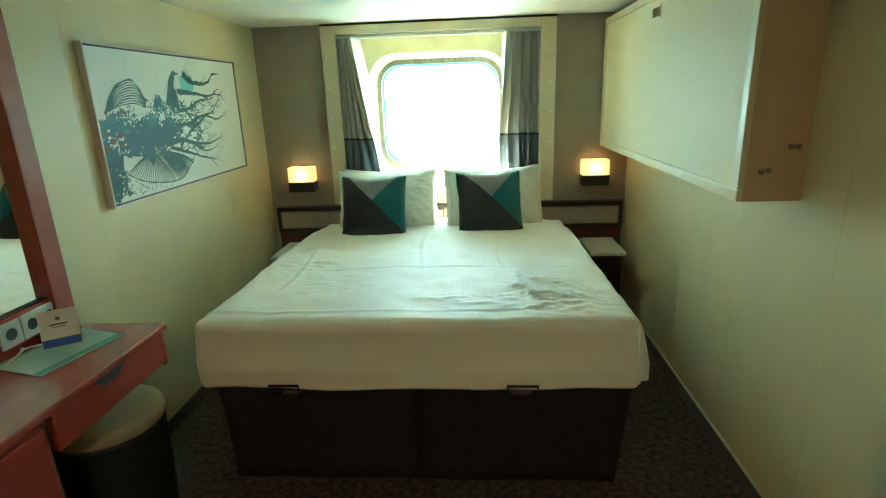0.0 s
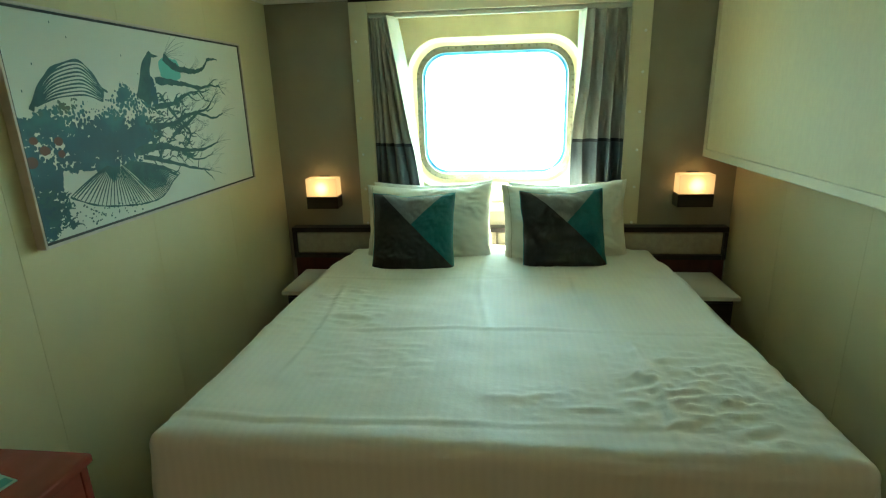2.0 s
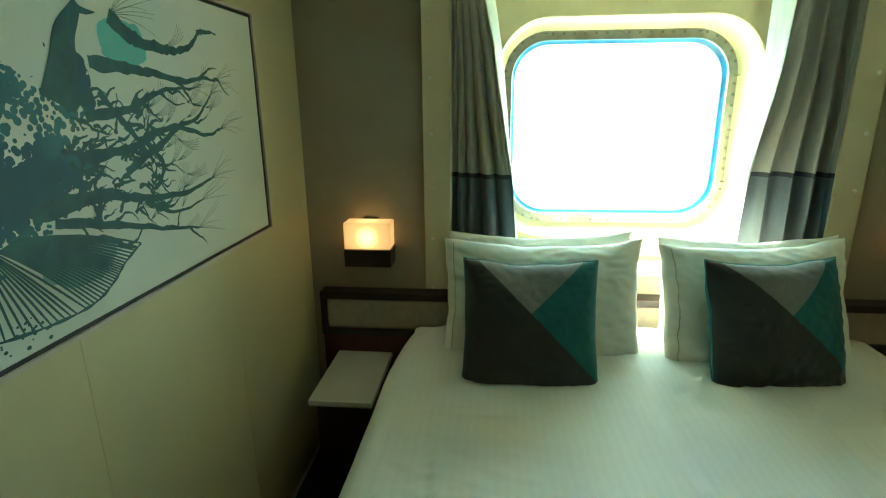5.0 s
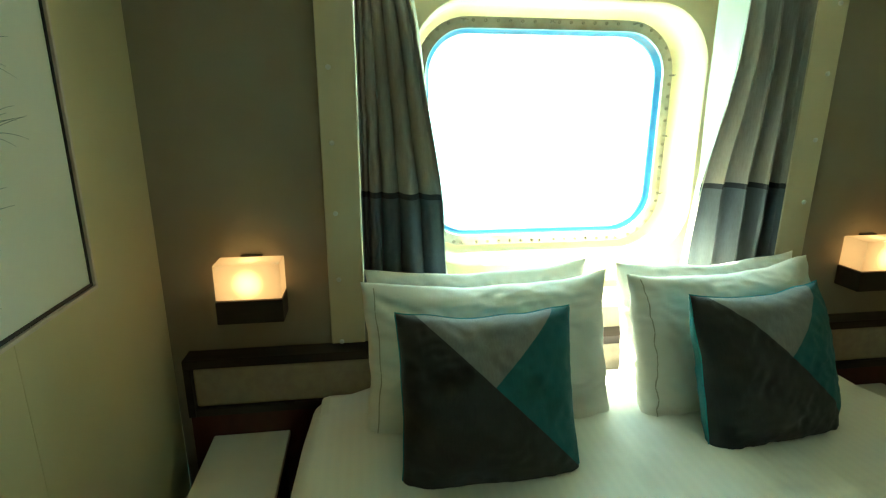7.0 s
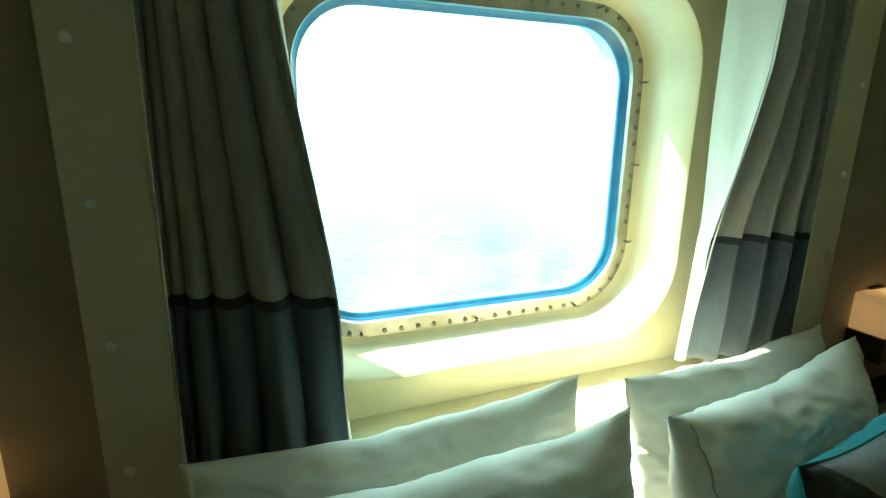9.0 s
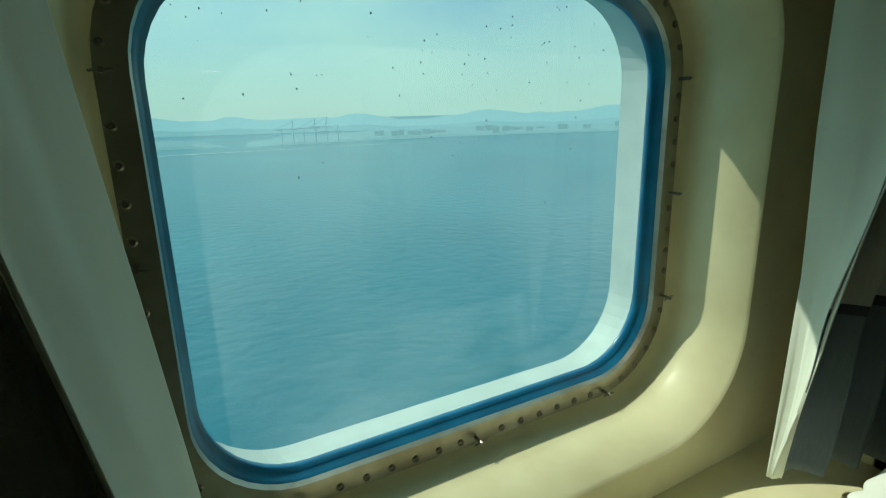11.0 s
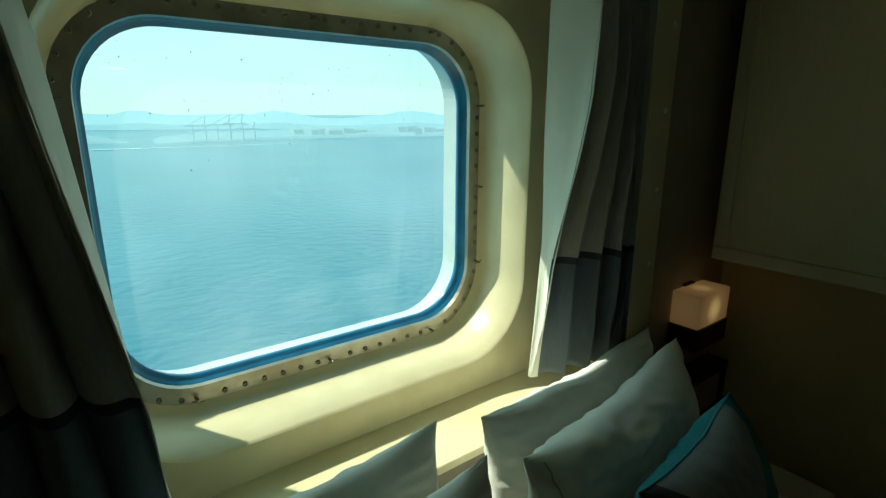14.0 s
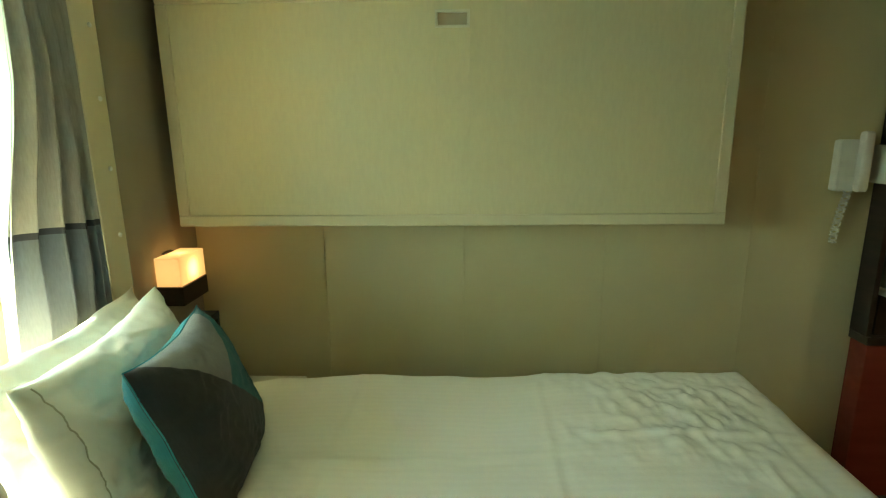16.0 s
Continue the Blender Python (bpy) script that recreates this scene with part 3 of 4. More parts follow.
tagged(part("far_shore", shore_ring(9, 75, shore_dist, 2, 8, 3.1), M_SHORE), "low shoreline across the harbour, haze put in as glow", "shore", kind="structure")
tagged(part("far_hills", shore_ring(-25, 95, lambda d: 700, 5, 30, 8.7, d2=300), M_HILL), "hills behind the harbour, haze put in as pale blue glow", "hills", kind="structure")
tagged(part("far_islet", shore_ring(-8, 7, lambda d: 400, 3, 8, 5.5, 60, 50), M_SHORE), "dark low islet in the harbour, haze put in as glow", "islet", kind="structure")
wake = bmesh.new()
wv = []
for i in range(41):
    f = i / 40
    wv.append((wake.verts.new((-20 + 200 * f, 330 + 12 * f + 2 * noise.noise(Vector((i * 0.5, 0, 0))), SEA + 0.3)), wake.verts.new((-20 + 200 * f, 333.5 - 2.5 * f + 12 * f, SEA + 0.3))))
for a, b in zip(wv, wv[1:]):
    wake.faces.new((a[0], b[0], b[1], a[1]))
tagged(part("wake", wake, M_WAKE), "thin white wake line on the water", "wake", kind="structure")


def port_building(deg, w, h, d=0):
    a = radians(deg)
    r = shore_dist(deg) + 14 + d
    ob = thing("port_building", "grey-blue harbour building, haze put in as glow", "building", (math.sin(a) * r, math.cos(a) * r, SEA), "harbour buildings")
    ob.rotation_euler = (0, 0, -a)
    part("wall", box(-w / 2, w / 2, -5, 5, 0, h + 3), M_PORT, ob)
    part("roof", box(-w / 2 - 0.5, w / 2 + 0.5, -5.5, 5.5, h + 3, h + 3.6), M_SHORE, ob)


for k in range(26):
    port_building(random.uniform(22, 62), random.uniform(4, 12), random.uniform(1, 4.5), random.uniform(0, 40))


def port_crane(deg, h, r):
    a = radians(deg)
    ob = thing("port_crane", "quayside container crane, haze put in as glow", "crane", (math.sin(a) * r, math.cos(a) * r, SEA), "harbour cranes")
    ob.rotation_euler = (0, 0, -a)
    for x in (-4, 4):
        for y in (-4, 4):
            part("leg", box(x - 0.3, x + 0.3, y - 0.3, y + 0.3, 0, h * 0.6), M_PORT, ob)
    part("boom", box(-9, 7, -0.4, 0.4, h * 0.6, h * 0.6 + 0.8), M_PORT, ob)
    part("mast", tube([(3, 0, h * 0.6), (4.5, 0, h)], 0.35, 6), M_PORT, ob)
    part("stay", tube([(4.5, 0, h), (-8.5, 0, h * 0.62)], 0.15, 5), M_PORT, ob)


for deg, h in ((13, 17), (15.2, 18), (16.4, 19), (17.5, 13)):
    port_crane(deg, h, shore_dist(deg) + 6)


# ---- bed ----
BX0, BX1, BY0, BY1 = -1.225, 0.445, 1.625, 3.50
def drape():
    """The duvet: flat on top, rolled over a soft edge and hanging with a wavy hem."""
    bm = bmesh.new()
    nx, ny, over, r = 240, 250, 0.30, 0.055
    W, L = BX1 - BX0, BY1 - BY0
    arc = r * math.pi / 2

    def fold(s, size):
        """Distance along the sheet to (place, drop, lean)."""
        if s < 0:
            d = -s
            if d < arc:
                a = d / r
                return r - r * math.sin(a), r - r * math.cos(a)
            return 0.0, r + d - arc
        if s > size:
            p, q = fold(size - s, size)
            return size - p, q
        return s + (r if s < 0 else 0), 0.0

    grid = []
    for j in range(ny + 1):
        row = []
        for i in range(nx + 1):
            s = -over + (W - 2 * r + 2 * over) * i / nx
            t = -over + (L - 2 * r + over + 0.10) * j / ny
            sx, sy = s, t
            px, dx = (fold(sx, W - 2 * r))
            py, dy = (fold(sy, L - 2 * r))
            px = px + (r if 0 <= sx <= W - 2 * r else 0) if sx >= 0 and sx <= W - 2 * r else (px if sx < 0 else px + 2 * r)
            py = py + (r if 0 <= sy <= L - 2 * r else 0) if sy >= 0 and sy <= L - 2 * r else (py if sy < 0 else py + 2 * r)
            drop = max(dx, dy)
            x, y = BX0 + px, BY0 + py
            f = (y - BY0) / L
            z = 0.742 - 0.035 * f - drop
            v = Vector((x * 2.2, y * 2.2, 0))
            puff = 0.010 * noise.noise(v * 1.2) + 0.005 * noise.noise(v * 4)
            fold_line = 0.0
            for cy, amp in ((2.30, 0.0035), (1.745, 0.0045), (2.86, 0.002)):
                q = (y - cy - 0.012 * math.sin(4 * x + cy) - 0.01 * noise.noise(Vector((x * 3, cy, 0)))) / 0.011
                fold_line += amp * (math.exp(-q * q) - 0.7 * math.exp(-(q + 1.6) ** 2)) * (0.6 + 0.6 * noise.noise(Vector((x * 2, cy, 4))))
            for cx, amp, y0, y1 in ((-0.42, 0.003, 2.2, 3.2), (0.03, 0.004, 1.6, 2.3), (-0.02, 0.003, 2.2, 3.0), (-1.02, 0.004, 1.9, 2.8)):
                q = (x - cx - 0.03 * math.sin(4 * y + cx)) / 0.013
                fold_line += amp * (math.exp(-q * q) - 0.7 * math.exp(-(q + 1.6) ** 2)) * max(0, min(1, (y - y0) * 5, (y1 - y) * 5))
            crease = 0.0
            for cx, cy, wx, wy, amp, fx, fy, sk in ((0.19, 1.90, 0.30, 0.26, 0.045, 9, 22, 5), (-0.98, 2.42, 0.22, 0.36, 0.035, 6, 17, -6), (-0.2, 1.86, 0.22, 0.10, 0.030, 6, 22, 0), (0.05, 2.12, 0.12, 0.22, 0.028, 10, 16, 6),
                                                    (-0.75, 2.05, 0.2, 0.2, 0.022, 6, 18, -3), (0.36, 2.1, 0.12, 0.3, 0.03, 8, 14, 7), (-0.35, 2.95, 0.35, 0.2, 0.022, 10, 7, 3), (0.25, 1.66, 0.3, 0.08, 0.02, 9, 12, 5)):
                patch = max(0, 1 - ((x - cx) / wx) ** 2 - ((y - cy) / wy) ** 2)
                if patch:
                    crease += 0.46 * amp * patch ** 0.7 * (max(0, noise.noise(Vector((x * fx * 1.5 + y * sk, y * fy * 1.5 - x * sk, cx * 9)))) ** 1.2 + 0.4 * abs(noise.noise(Vector((x * fx * 3, y * fy * 2 + x * sk, cx)))))
            if drop < 0.02:
                z += puff + fold_line + crease
            side_in, back_in = (abs(x - (BX0 + BX1) / 2) - (W / 2 - 0.24)) / 0.24, (y - (BY1 - 0.42)) / 0.42
            if side_in > 0 and back_in > 0:
                z -= 0.075 * (min(1, side_in) * min(1, back_in)) ** 1.4
            hang = min(1, drop / 0.2)
            hem = 0.026 * noise.noise(Vector((x * 2.5, y * 2.5, 7))) * hang
            z += hem
            wave = 0.012 * noise.noise(Vector((x * 5, y * 5, z * 2))) * hang
            if dy > 0 and t < 0:
                y += wave - 0.008 * hang + 0.012 * math.sin(hang * 3) + 0.016 * hang * noise.noise(Vector((x * 2.6 + z * 2.2, z * 4, 3))) + 0.006 * hang * noise.noise(Vector((x * 9 - z * 7, z * 9, 8)))
            if dx > 0:
                sign = -1 if s < 0 else 1
                x += wave + sign * (0.01 * hang)
            if dx > 0 and dy > 0 and t < 0:
                k = min(dx, dy)
                y += k * 0.55
                x += (0.5 if s < 0 else -0.35) * k
                z += 0.25 * k
            if s > W - 2 * r and 0 <= t < 0.25:
                x += 0.035 * hang * (1 - t / 0.25)
            row.append(bm.verts.new((x, y, z)))
        grid.append(row)
    for a, b in zip(grid, grid[1:]):
        for i in range(nx):
            bm.faces.new((a[i], a[i + 1], b[i + 1], b[i]))
    return bm


bed = thing("bed", "double bed of two black-covered bases pushed together", "bed", (-0.38, 2.55, 0))


def under(ob, parent):
    """Put a mesh modelled in the room's coordinates under a thing that stands elsewhere."""
    ob.parent = parent
    ob.matrix_parent_inverse = Matrix.Translation(parent.location).inverted()
    return ob


def base_cover(x0, x1):
    """A fabric-covered base with a slightly sagging, uneven front."""
    bm = box(x0, x1, 1.685, 3.48, 0.012, 0.50)
    bmesh.ops.subdivide_edges(bm, edges=bm.edges[:], cuts=9, use_grid_fill=True)
    for v in bm.verts:
        v.co.y += 0.012 * noise.noise(v.co * 3.0) + 0.02 * (0.5 - v.co.z)
        v.co.x += 0.008 * noise.noise(v.co * 3.0 + Vector((5, 0, 0))) + 0.10 * (-0.39 - v.co.x) * (0.5 - v.co.z)
    return bm


under(part("base", base_cover(-1.195, -0.392), M_BEDBASE, None, "black fabric bed base", True), bed)
under(part("base", base_cover(-0.386, 0.435), M_BEDBASE, None, "black fabric bed base", True), bed)
under(part("mattress", box(-1.195, 0.435, 1.68, 3.48, 0.50, 0.68, 0.03), M_PILLOW), bed)
for hx in (-0.87, 0.015):
    under(part("mattress_stop", tube([(hx - 0.055, 1.67, 0.40), (hx - 0.055, 1.592, 0.44), (hx - 0.055, 1.583, 0.508), (hx + 0.055, 1.583, 0.508), (hx + 0.055, 1.592, 0.44), (hx + 0.055, 1.67, 0.40)], 0.0055), M_BLACK, None, "black metal mattress stop loop"), bed)
    under(part("pull_tag", box(hx - 0.04, hx + 0.04, 1.662, 1.668, 0.425, 0.440), M_SKIRT, None, "grey webbing tag"), bed)
duvet = tagged(part("duvet", drape(), M_DUVET, smooth=True), "white striped cotton duvet spread over the double bed", "duvet")
sol = duvet.modifiers.new("thickness", "SOLIDIFY")
sol.thickness, sol.offset = 0.006, -1


def pillow_mesh(w, h, t, seed, n=64, slump=0.0, wrinkle=1.0):
    """A stuffed cushion in x and z with thickness in y, its corners drawn out and its cloth wrinkled."""
    bm = bmesh.new()
    sides = []
    for side in (-1, 1):
        rows = []
        for j in range(n + 1):
            row = []
            for i in range(n + 1):
                u, v = -1 + 2 * i / n, -1 + 2 * j / n
                x = u * w / 2 * (1 - 0.05 * (1 - abs(v) ** 2) * abs(u) ** 3)
                z = v * h / 2 * (1 - 0.06 * (1 - abs(u) ** 2) * abs(v) ** 3)
                body = max(0, (1 - abs(u) ** 3.2) * (1 - abs(v) ** 3.2)) ** 0.55
                y = side * t / 2 * body
                q = Vector((u * 2.2 + seed, v * 2.2, side * 3))
                rim = min(1, 2.2 * body)
                y += wrinkle * rim * (0.012 * noise.noise(q) + 0.014 * abs(noise.noise(Vector((u * 5 + seed, v * 4 + u * 3, side)))) * (max(abs(v), abs(u)) ** 1.5) + 0.004 * noise.noise(q * 3.1) + 0.012 * abs(noise.noise(Vector((u * 4 + v * 6 + seed, v * 3 - u * 5, side * 2)))) + 0.0015 * noise.noise(q * 7))
                z += wrinkle * 0.010 * noise.noise(Vector((u * 2.5 + seed, v * 2, 9))) - slump * (1 - u * u) * max(0, v) * 0.5
                x += wrinkle * 0.008 * noise.noise(Vector((u * 2 + seed, v * 2.5, 4)))
                seam_u, seam_v = abs(u) ** 4 * (1 - abs(u) ** 12), abs(v) ** 4 * (1 - abs(v) ** 12)
                y += side * wrinkle * (0.006 * seam_v * noise.noise(Vector((u * 9 + seed, v * 1.5, side))) + 0.006 * seam_u * noise.noise(Vector((u * 1.5, v * 9 + seed, side + 4))))
                row.append((x, y, z))
            rows.append(row)
        sides.append(rows)
    grid = []
    for k, rows in enumerate(sides):
        vs = []
        for j in range(n + 1):
            line = []
            for i in range(n + 1):
                edge = i in (0, n) or j in (0, n)
                line.append(grid[0][j][i] if k and edge else bm.verts.new((rows[j][i][0], 0 if edge else rows[j][i][1], rows[j][i][2])))
            vs.append(line)
        grid.append(vs)
        for j in range(n):
            for i in range(n):
                f = (vs[j][i], vs[j][i + 1], vs[j + 1][i + 1], vs[j + 1][i])
                bm.faces.new(f if k == 0 else f[::-1])
    rim = [grid[0][0][i].co.copy() for i in range(n)] + [grid[0][j][n].co.copy() for j in range(n)] + [grid[0][n][i].co.copy() for i in range(n, 0, -1)] + [grid[0][j][0].co.copy() for j in range(n, 0, -1)]
    side_line = [grid[0][j][3].co + Vector((0, -0.003, 0)) for j in range(2, n - 1)]
    return bm, rim, side_line


def place_leaning(name, label, category, w, h, t, bottom, lean, turn, seed, material, group, slump=0.0, wrinkle=1.0):
    """A pillow whose lower edge rests at bottom and which leans back by lean degrees."""
    bm, rim, side_line = pillow_mesh(w, h, t, seed, slump=slump, wrinkle=wrinkle)
    ob = tagged(part(name, bm, material, smooth=True), label, category, group)
    ob.matrix_world = Matrix.Translation(bottom) @ pose(0, 0, 0, -lean, 0, turn) @ Matrix.Translation((0, 0, h / 2))
    return ob, rim, side_line


for args in (
    ("white cotton pillow standing against the window recess", 0.65, 0.395, 0.13, (-0.728, 3.40, 0.675), 10, 2, 2.0),
    ("white cotton pillow standing against the window recess", 0.63, 0.395, 0.13, (-0.006, 3.405, 0.668), 11, 5, 6.3),
    ("plump white cotton pillow with a stitched hem", 0.66, 0.42, 0.16, (-0.735, 3.225, 0.665), 17, 0, 11.0),
    ("plump white cotton pillow with a stitched hem", 0.64, 0.42, 0.16, (-0.03, 3.24, 0.665), 17, 9, 17.4),
):
    label, w, h, t, bottom, lean, turn, seed = args
    ob, rim, side_line = place_leaning("pillow", label, "pillow", w, h, t, bottom, lean, turn, seed, M_PILLOW, "white pillows on the bed", 0.03)
    if "hem" in label:
        part("hem_stitch", tube(side_line, 0.0016, 5), M_SEAM, ob)
for bottom, lean, turn, seed in (((-0.785, 3.015, 0.685), 21, 0, 21.0), ((-0.055, 3.06, 0.685), 20, 8, 27.0)):
    ob, rim, side_line = place_leaning("cushion", "square cushion patched in charcoal, grey and teal with teal back", "cushion", 0.405, 0.395, 0.165, bottom, lean, turn, seed, M_CUSHION, "patchwork cushions on the bed", 0.02, 0.55)
    part("piping", tube(rim + rim[:1], 0.0019, 6), M_PIPING, ob, "teal edge piping")

# ---- headboard and bedside tables ----
headboard = tagged(new("headboard"), "dark wood headboard panel with taupe upholstered pads, fixed under the window", "headboard")
part("top_rail", box(-1.585, 0.862, 3.525, YB - 0.002, 0.757, 0.785, 0.003), M_DARK, headboard)
for x in (-1.585, 0.842):
    part("end_stile", box(x, x + 0.02, 3.527, YB - 0.002, 0.60, 0.756, 0.002), M_DARK, headboard)
part("bottom_rail", box(-1.565, 0.842, 3.53, YB - 0.002, 0.60, 0.625, 0.002), M_DARK, headboard)
for x0, x1 in ((-1.564, -1.02), (-1.018, -0.385), (-0.383, 0.25), (0.252, 0.841)):
    part("pad", box(x0 + 0.002, x1 - 0.002, 3.535, YB - 0.002, 0.628, 0.754, 0.012, 3), M_PAD, headboard, "taupe upholstered pad", True)
part("lower_panel", box(-1.585, 0.862, 3.545, YB - 0.002, 0.005, 0.598, 0.002), M_CHERRYDARK, headboard, "dark cherry lower panel")
for x0, x1 in ((-1.525, -1.30), (0.578, 0.802)):
    ns = thing("bedside_table", "narrow dark bedside table with a white laminate top", "bedside table", ((x0 + x1) / 2, 3.35, 0), "bedside tables")
    under(part("top", box(x0, x1, 3.16, 3.543, 0.503, 0.525, 0.004), M_SHELF, None, "white laminate top"), ns)
    under(part("body", box(x0 + 0.015, x1 - 0.015, 3.20, 3.54, 0.02, 0.502, 0.004), M_DARK), ns)
    under(part("drawer_front", box(x0 + 0.02, x1 - 0.02, 3.188, 3.199, 0.33, 0.48, 0.003), M_DARK), ns)
    under(part("plinth", box(x0 + 0.03, x1 - 0.03, 3.22, 3.53, 0.0, 0.019), M_BLACK), ns)


# ---- wall sconces ----
def sconce(x):
    s = thing("wall_sconce", "lit frosted glass block sconce on a dark wood bracket", "wall lamp", (x, 3.555, 0.985), "bedside sconces")
    part("bracket", box(-0.091, 0.091, -0.050, 0.044, -0.085, -0.016, 0.003), M_DARK, s)
    part("shade", box(-0.090, 0.090, -0.047, 0.042, -0.047, 0.056, 0.005), M_LAMP, s, "glowing frosted glass shade").location = (0, 0, 0.032)
    part("top_clip", box(-0.03, 0.03, 0.035, 0.0445, 0.0883, 0.093), M_BLACK, s)


sconce(-1.377)
sconce(0.664)

# ---- fold-away upper berth ----
berth = thing("upper_berth", "closed fold-away upper berth, cream laminate front with peach end", "wall bed", (XR, 2.56, 1.5))
CY0, CY1, CZ0, CZ1, CX = 1.605, 3.55, 1.165, 1.955, 0.688
def berth_part(name, bm, m, label="", smooth=False):
    return under(part(name, bm, m, None, label, smooth), berth)
berth_part("body", box(CX + 0.022, XR - 0.001, CY0 + 0.012, CY1, CZ0 + 0.012, CZ1, 0.002), M_CAB)
berth_part("end_panel", box(CX + 0.02, XR - 0.001, CY0, CY0 + 0.011, CZ0, CZ1, 0.002), M_CABEND, "peach laminate end panel")
berth_part("underside", box(CX + 0.022, XR - 0.001, CY0 + 0.012, CY1, CZ0, CZ0 + 0.011), M_CABEND)
LY, LZ = 2.556, 1.857
for y0, y1, z0, z1 in ((CY0 + 0.04, LY - 0.056, CZ0 + 0.04, CZ1 - 0.04), (LY + 0.056, CY1 - 0.04, CZ0 + 0.04, CZ1 - 0.04), (LY - 0.0558, LY + 0.0558, CZ0 + 0.04, LZ - 0.026), (LY - 0.0558, LY + 0.0558, LZ + 0.026, CZ1 - 0.04)):
    berth_part("front_panel", box(CX + 0.006, CX + 0.0215, y0, y1, z0, z1), M_CAB)
berth_part("bottom_edge", box(CX, CX + 0.0215, CY0, CY1, CZ0, CZ0 + 0.039, 0.004), M_CASING)
berth_part("top_edge", box(CX, CX + 0.0215, CY0, CY1, CZ1 - 0.039, CZ1, 0.004), M_CASING)
berth_part("side_edge", box(CX, CX + 0.0215, CY0, CY0 + 0.039, CZ0 + 0.0395, CZ1 - 0.0395, 0.004), M_CASING)
berth_part("side_edge", box(CX, CX + 0.0215, CY1 - 0.039, CY1, CZ0 + 0.0395, CZ1 - 0.0395, 0.004), M_CASING)
berth_part("latch_cup", box(CX + 0.0195, CX + 0.0225, LY - 0.055, LY + 0.055, LZ - 0.025, LZ + 0.025), M_DOOR, "recessed latch cup")
for y0, y1, z0, z1 in ((LY - 0.058, LY + 0.058, LZ + 0.020, LZ + 0.028), (LY - 0.058, LY + 0.058, LZ - 0.028, LZ - 0.020), (LY - 0.058, LY - 0.048, LZ - 0.0198, LZ + 0.0198), (LY + 0.048, LY + 0.058, LZ - 0.0198, LZ + 0.0198)):
    berth_part("latch_rim", box(CX + 0.001, CX + 0.019, y0, y1, z0, z1, 0.001, 1), M_TRIMLINE, "pale latch rim")
for x, z in ((CX + 0.060, 1.262), (CX + 0.082, 1.266), (CX + 0.140, 1.338), (CX + 0.162, 1.338)):
    k = turned([(0.004, 0), (0.004, 0.008), (0.009, 0.011), (0.009, 0.017), (0.006, 0.02)], 14)
    bmesh.ops.rotate(k, cent=(0, 0, 0), matrix=Matrix.Rotation(radians(90), 3, "X"), verts=k.verts)
    bmesh.ops.translate(k, vec=(x, CY0, z), verts=k.verts)
    berth_part("knob", k, M_SCREW, "small steel knob", True)


# ---- painting ----
PY0, PY1, PZ0, PZ1, PX = 1.90, 3.20, 1.125, 1.768, -1.605
PYC, PZC = (PY0 + PY1) / 2, (PZ0 + PZ1) / 2
painting = thing("painting", "framed abstract teal watercolour with fans and branching strokes", "painting", (XL, PYC, PZC))
HW, HH = (PY1 - PY0) / 2, (PZ1 - PZ0) / 2
d = PX - XL
part("canvas", box(0.004, d - 0.008, -HW + 0.012, HW - 0.012, -HH + 0.012, HH - 0.012), M_CANVAS, painting, "white canvas with teal washes")
for y0, y1, z0, z1 in ((-HW, HW, HH - 0.008, HH), (-HW, HW, -HH, -HH + 0.008), (-HW, -HW + 0.008, -HH + 0.0081, HH - 0.0081), (HW - 0.008, HW, -HH + 0.0081, HH - 0.0081)):
    part("frame_bar", box(0.001, d, y0, y1, z0, z1, 0.001, 1), M_FRAME, painting, "pale frame bar")
for y0, y1, z0, z1 in ((-HW + 0.0082, HW - 0.0082, HH - 0.0155, HH - 0.0082), (-HW + 0.0082, HW - 0.0082, -HH + 0.0082, -HH + 0.0155), (-HW + 0.0082, -HW + 0.0155, -HH + 0.0157, HH - 0.0157), (HW - 0.0155, HW - 0.0082, -HH + 0.0157, HH - 0.0157)):
    part("inner_line", box(0.002, d - 0.006, y0, y1, z0, z1), M_FRAMELINE, painting, "black inner line")
ink = bmesh.new()
INK_X = d - 0.0077
strokes_laid = []


def stroke(points, widths):
    """A flat ribbon of paint along points in y and z."""
    lift = INK_X + 2e-6 * len(strokes_laid)
    strokes_laid.append(len(points))
    vs = []
    for i, (y, z) in enumerate(points):
        y0, z0 = points[max(i - 1, 0)]
        y1, z1 = points[min(i + 1, len(points) - 1)]
        t = Vector((y1 - y0, z1 - z0)).normalized() * widths[i] / 2
        vs.append((ink.verts.new((lift, y - t.y, z + t.x)), ink.verts.new((lift, y + t.y, z - t.x))))
    for a, b in zip(vs, vs[1:]):
        ink.faces.new((a[0], a[1], b[1], b[0]))


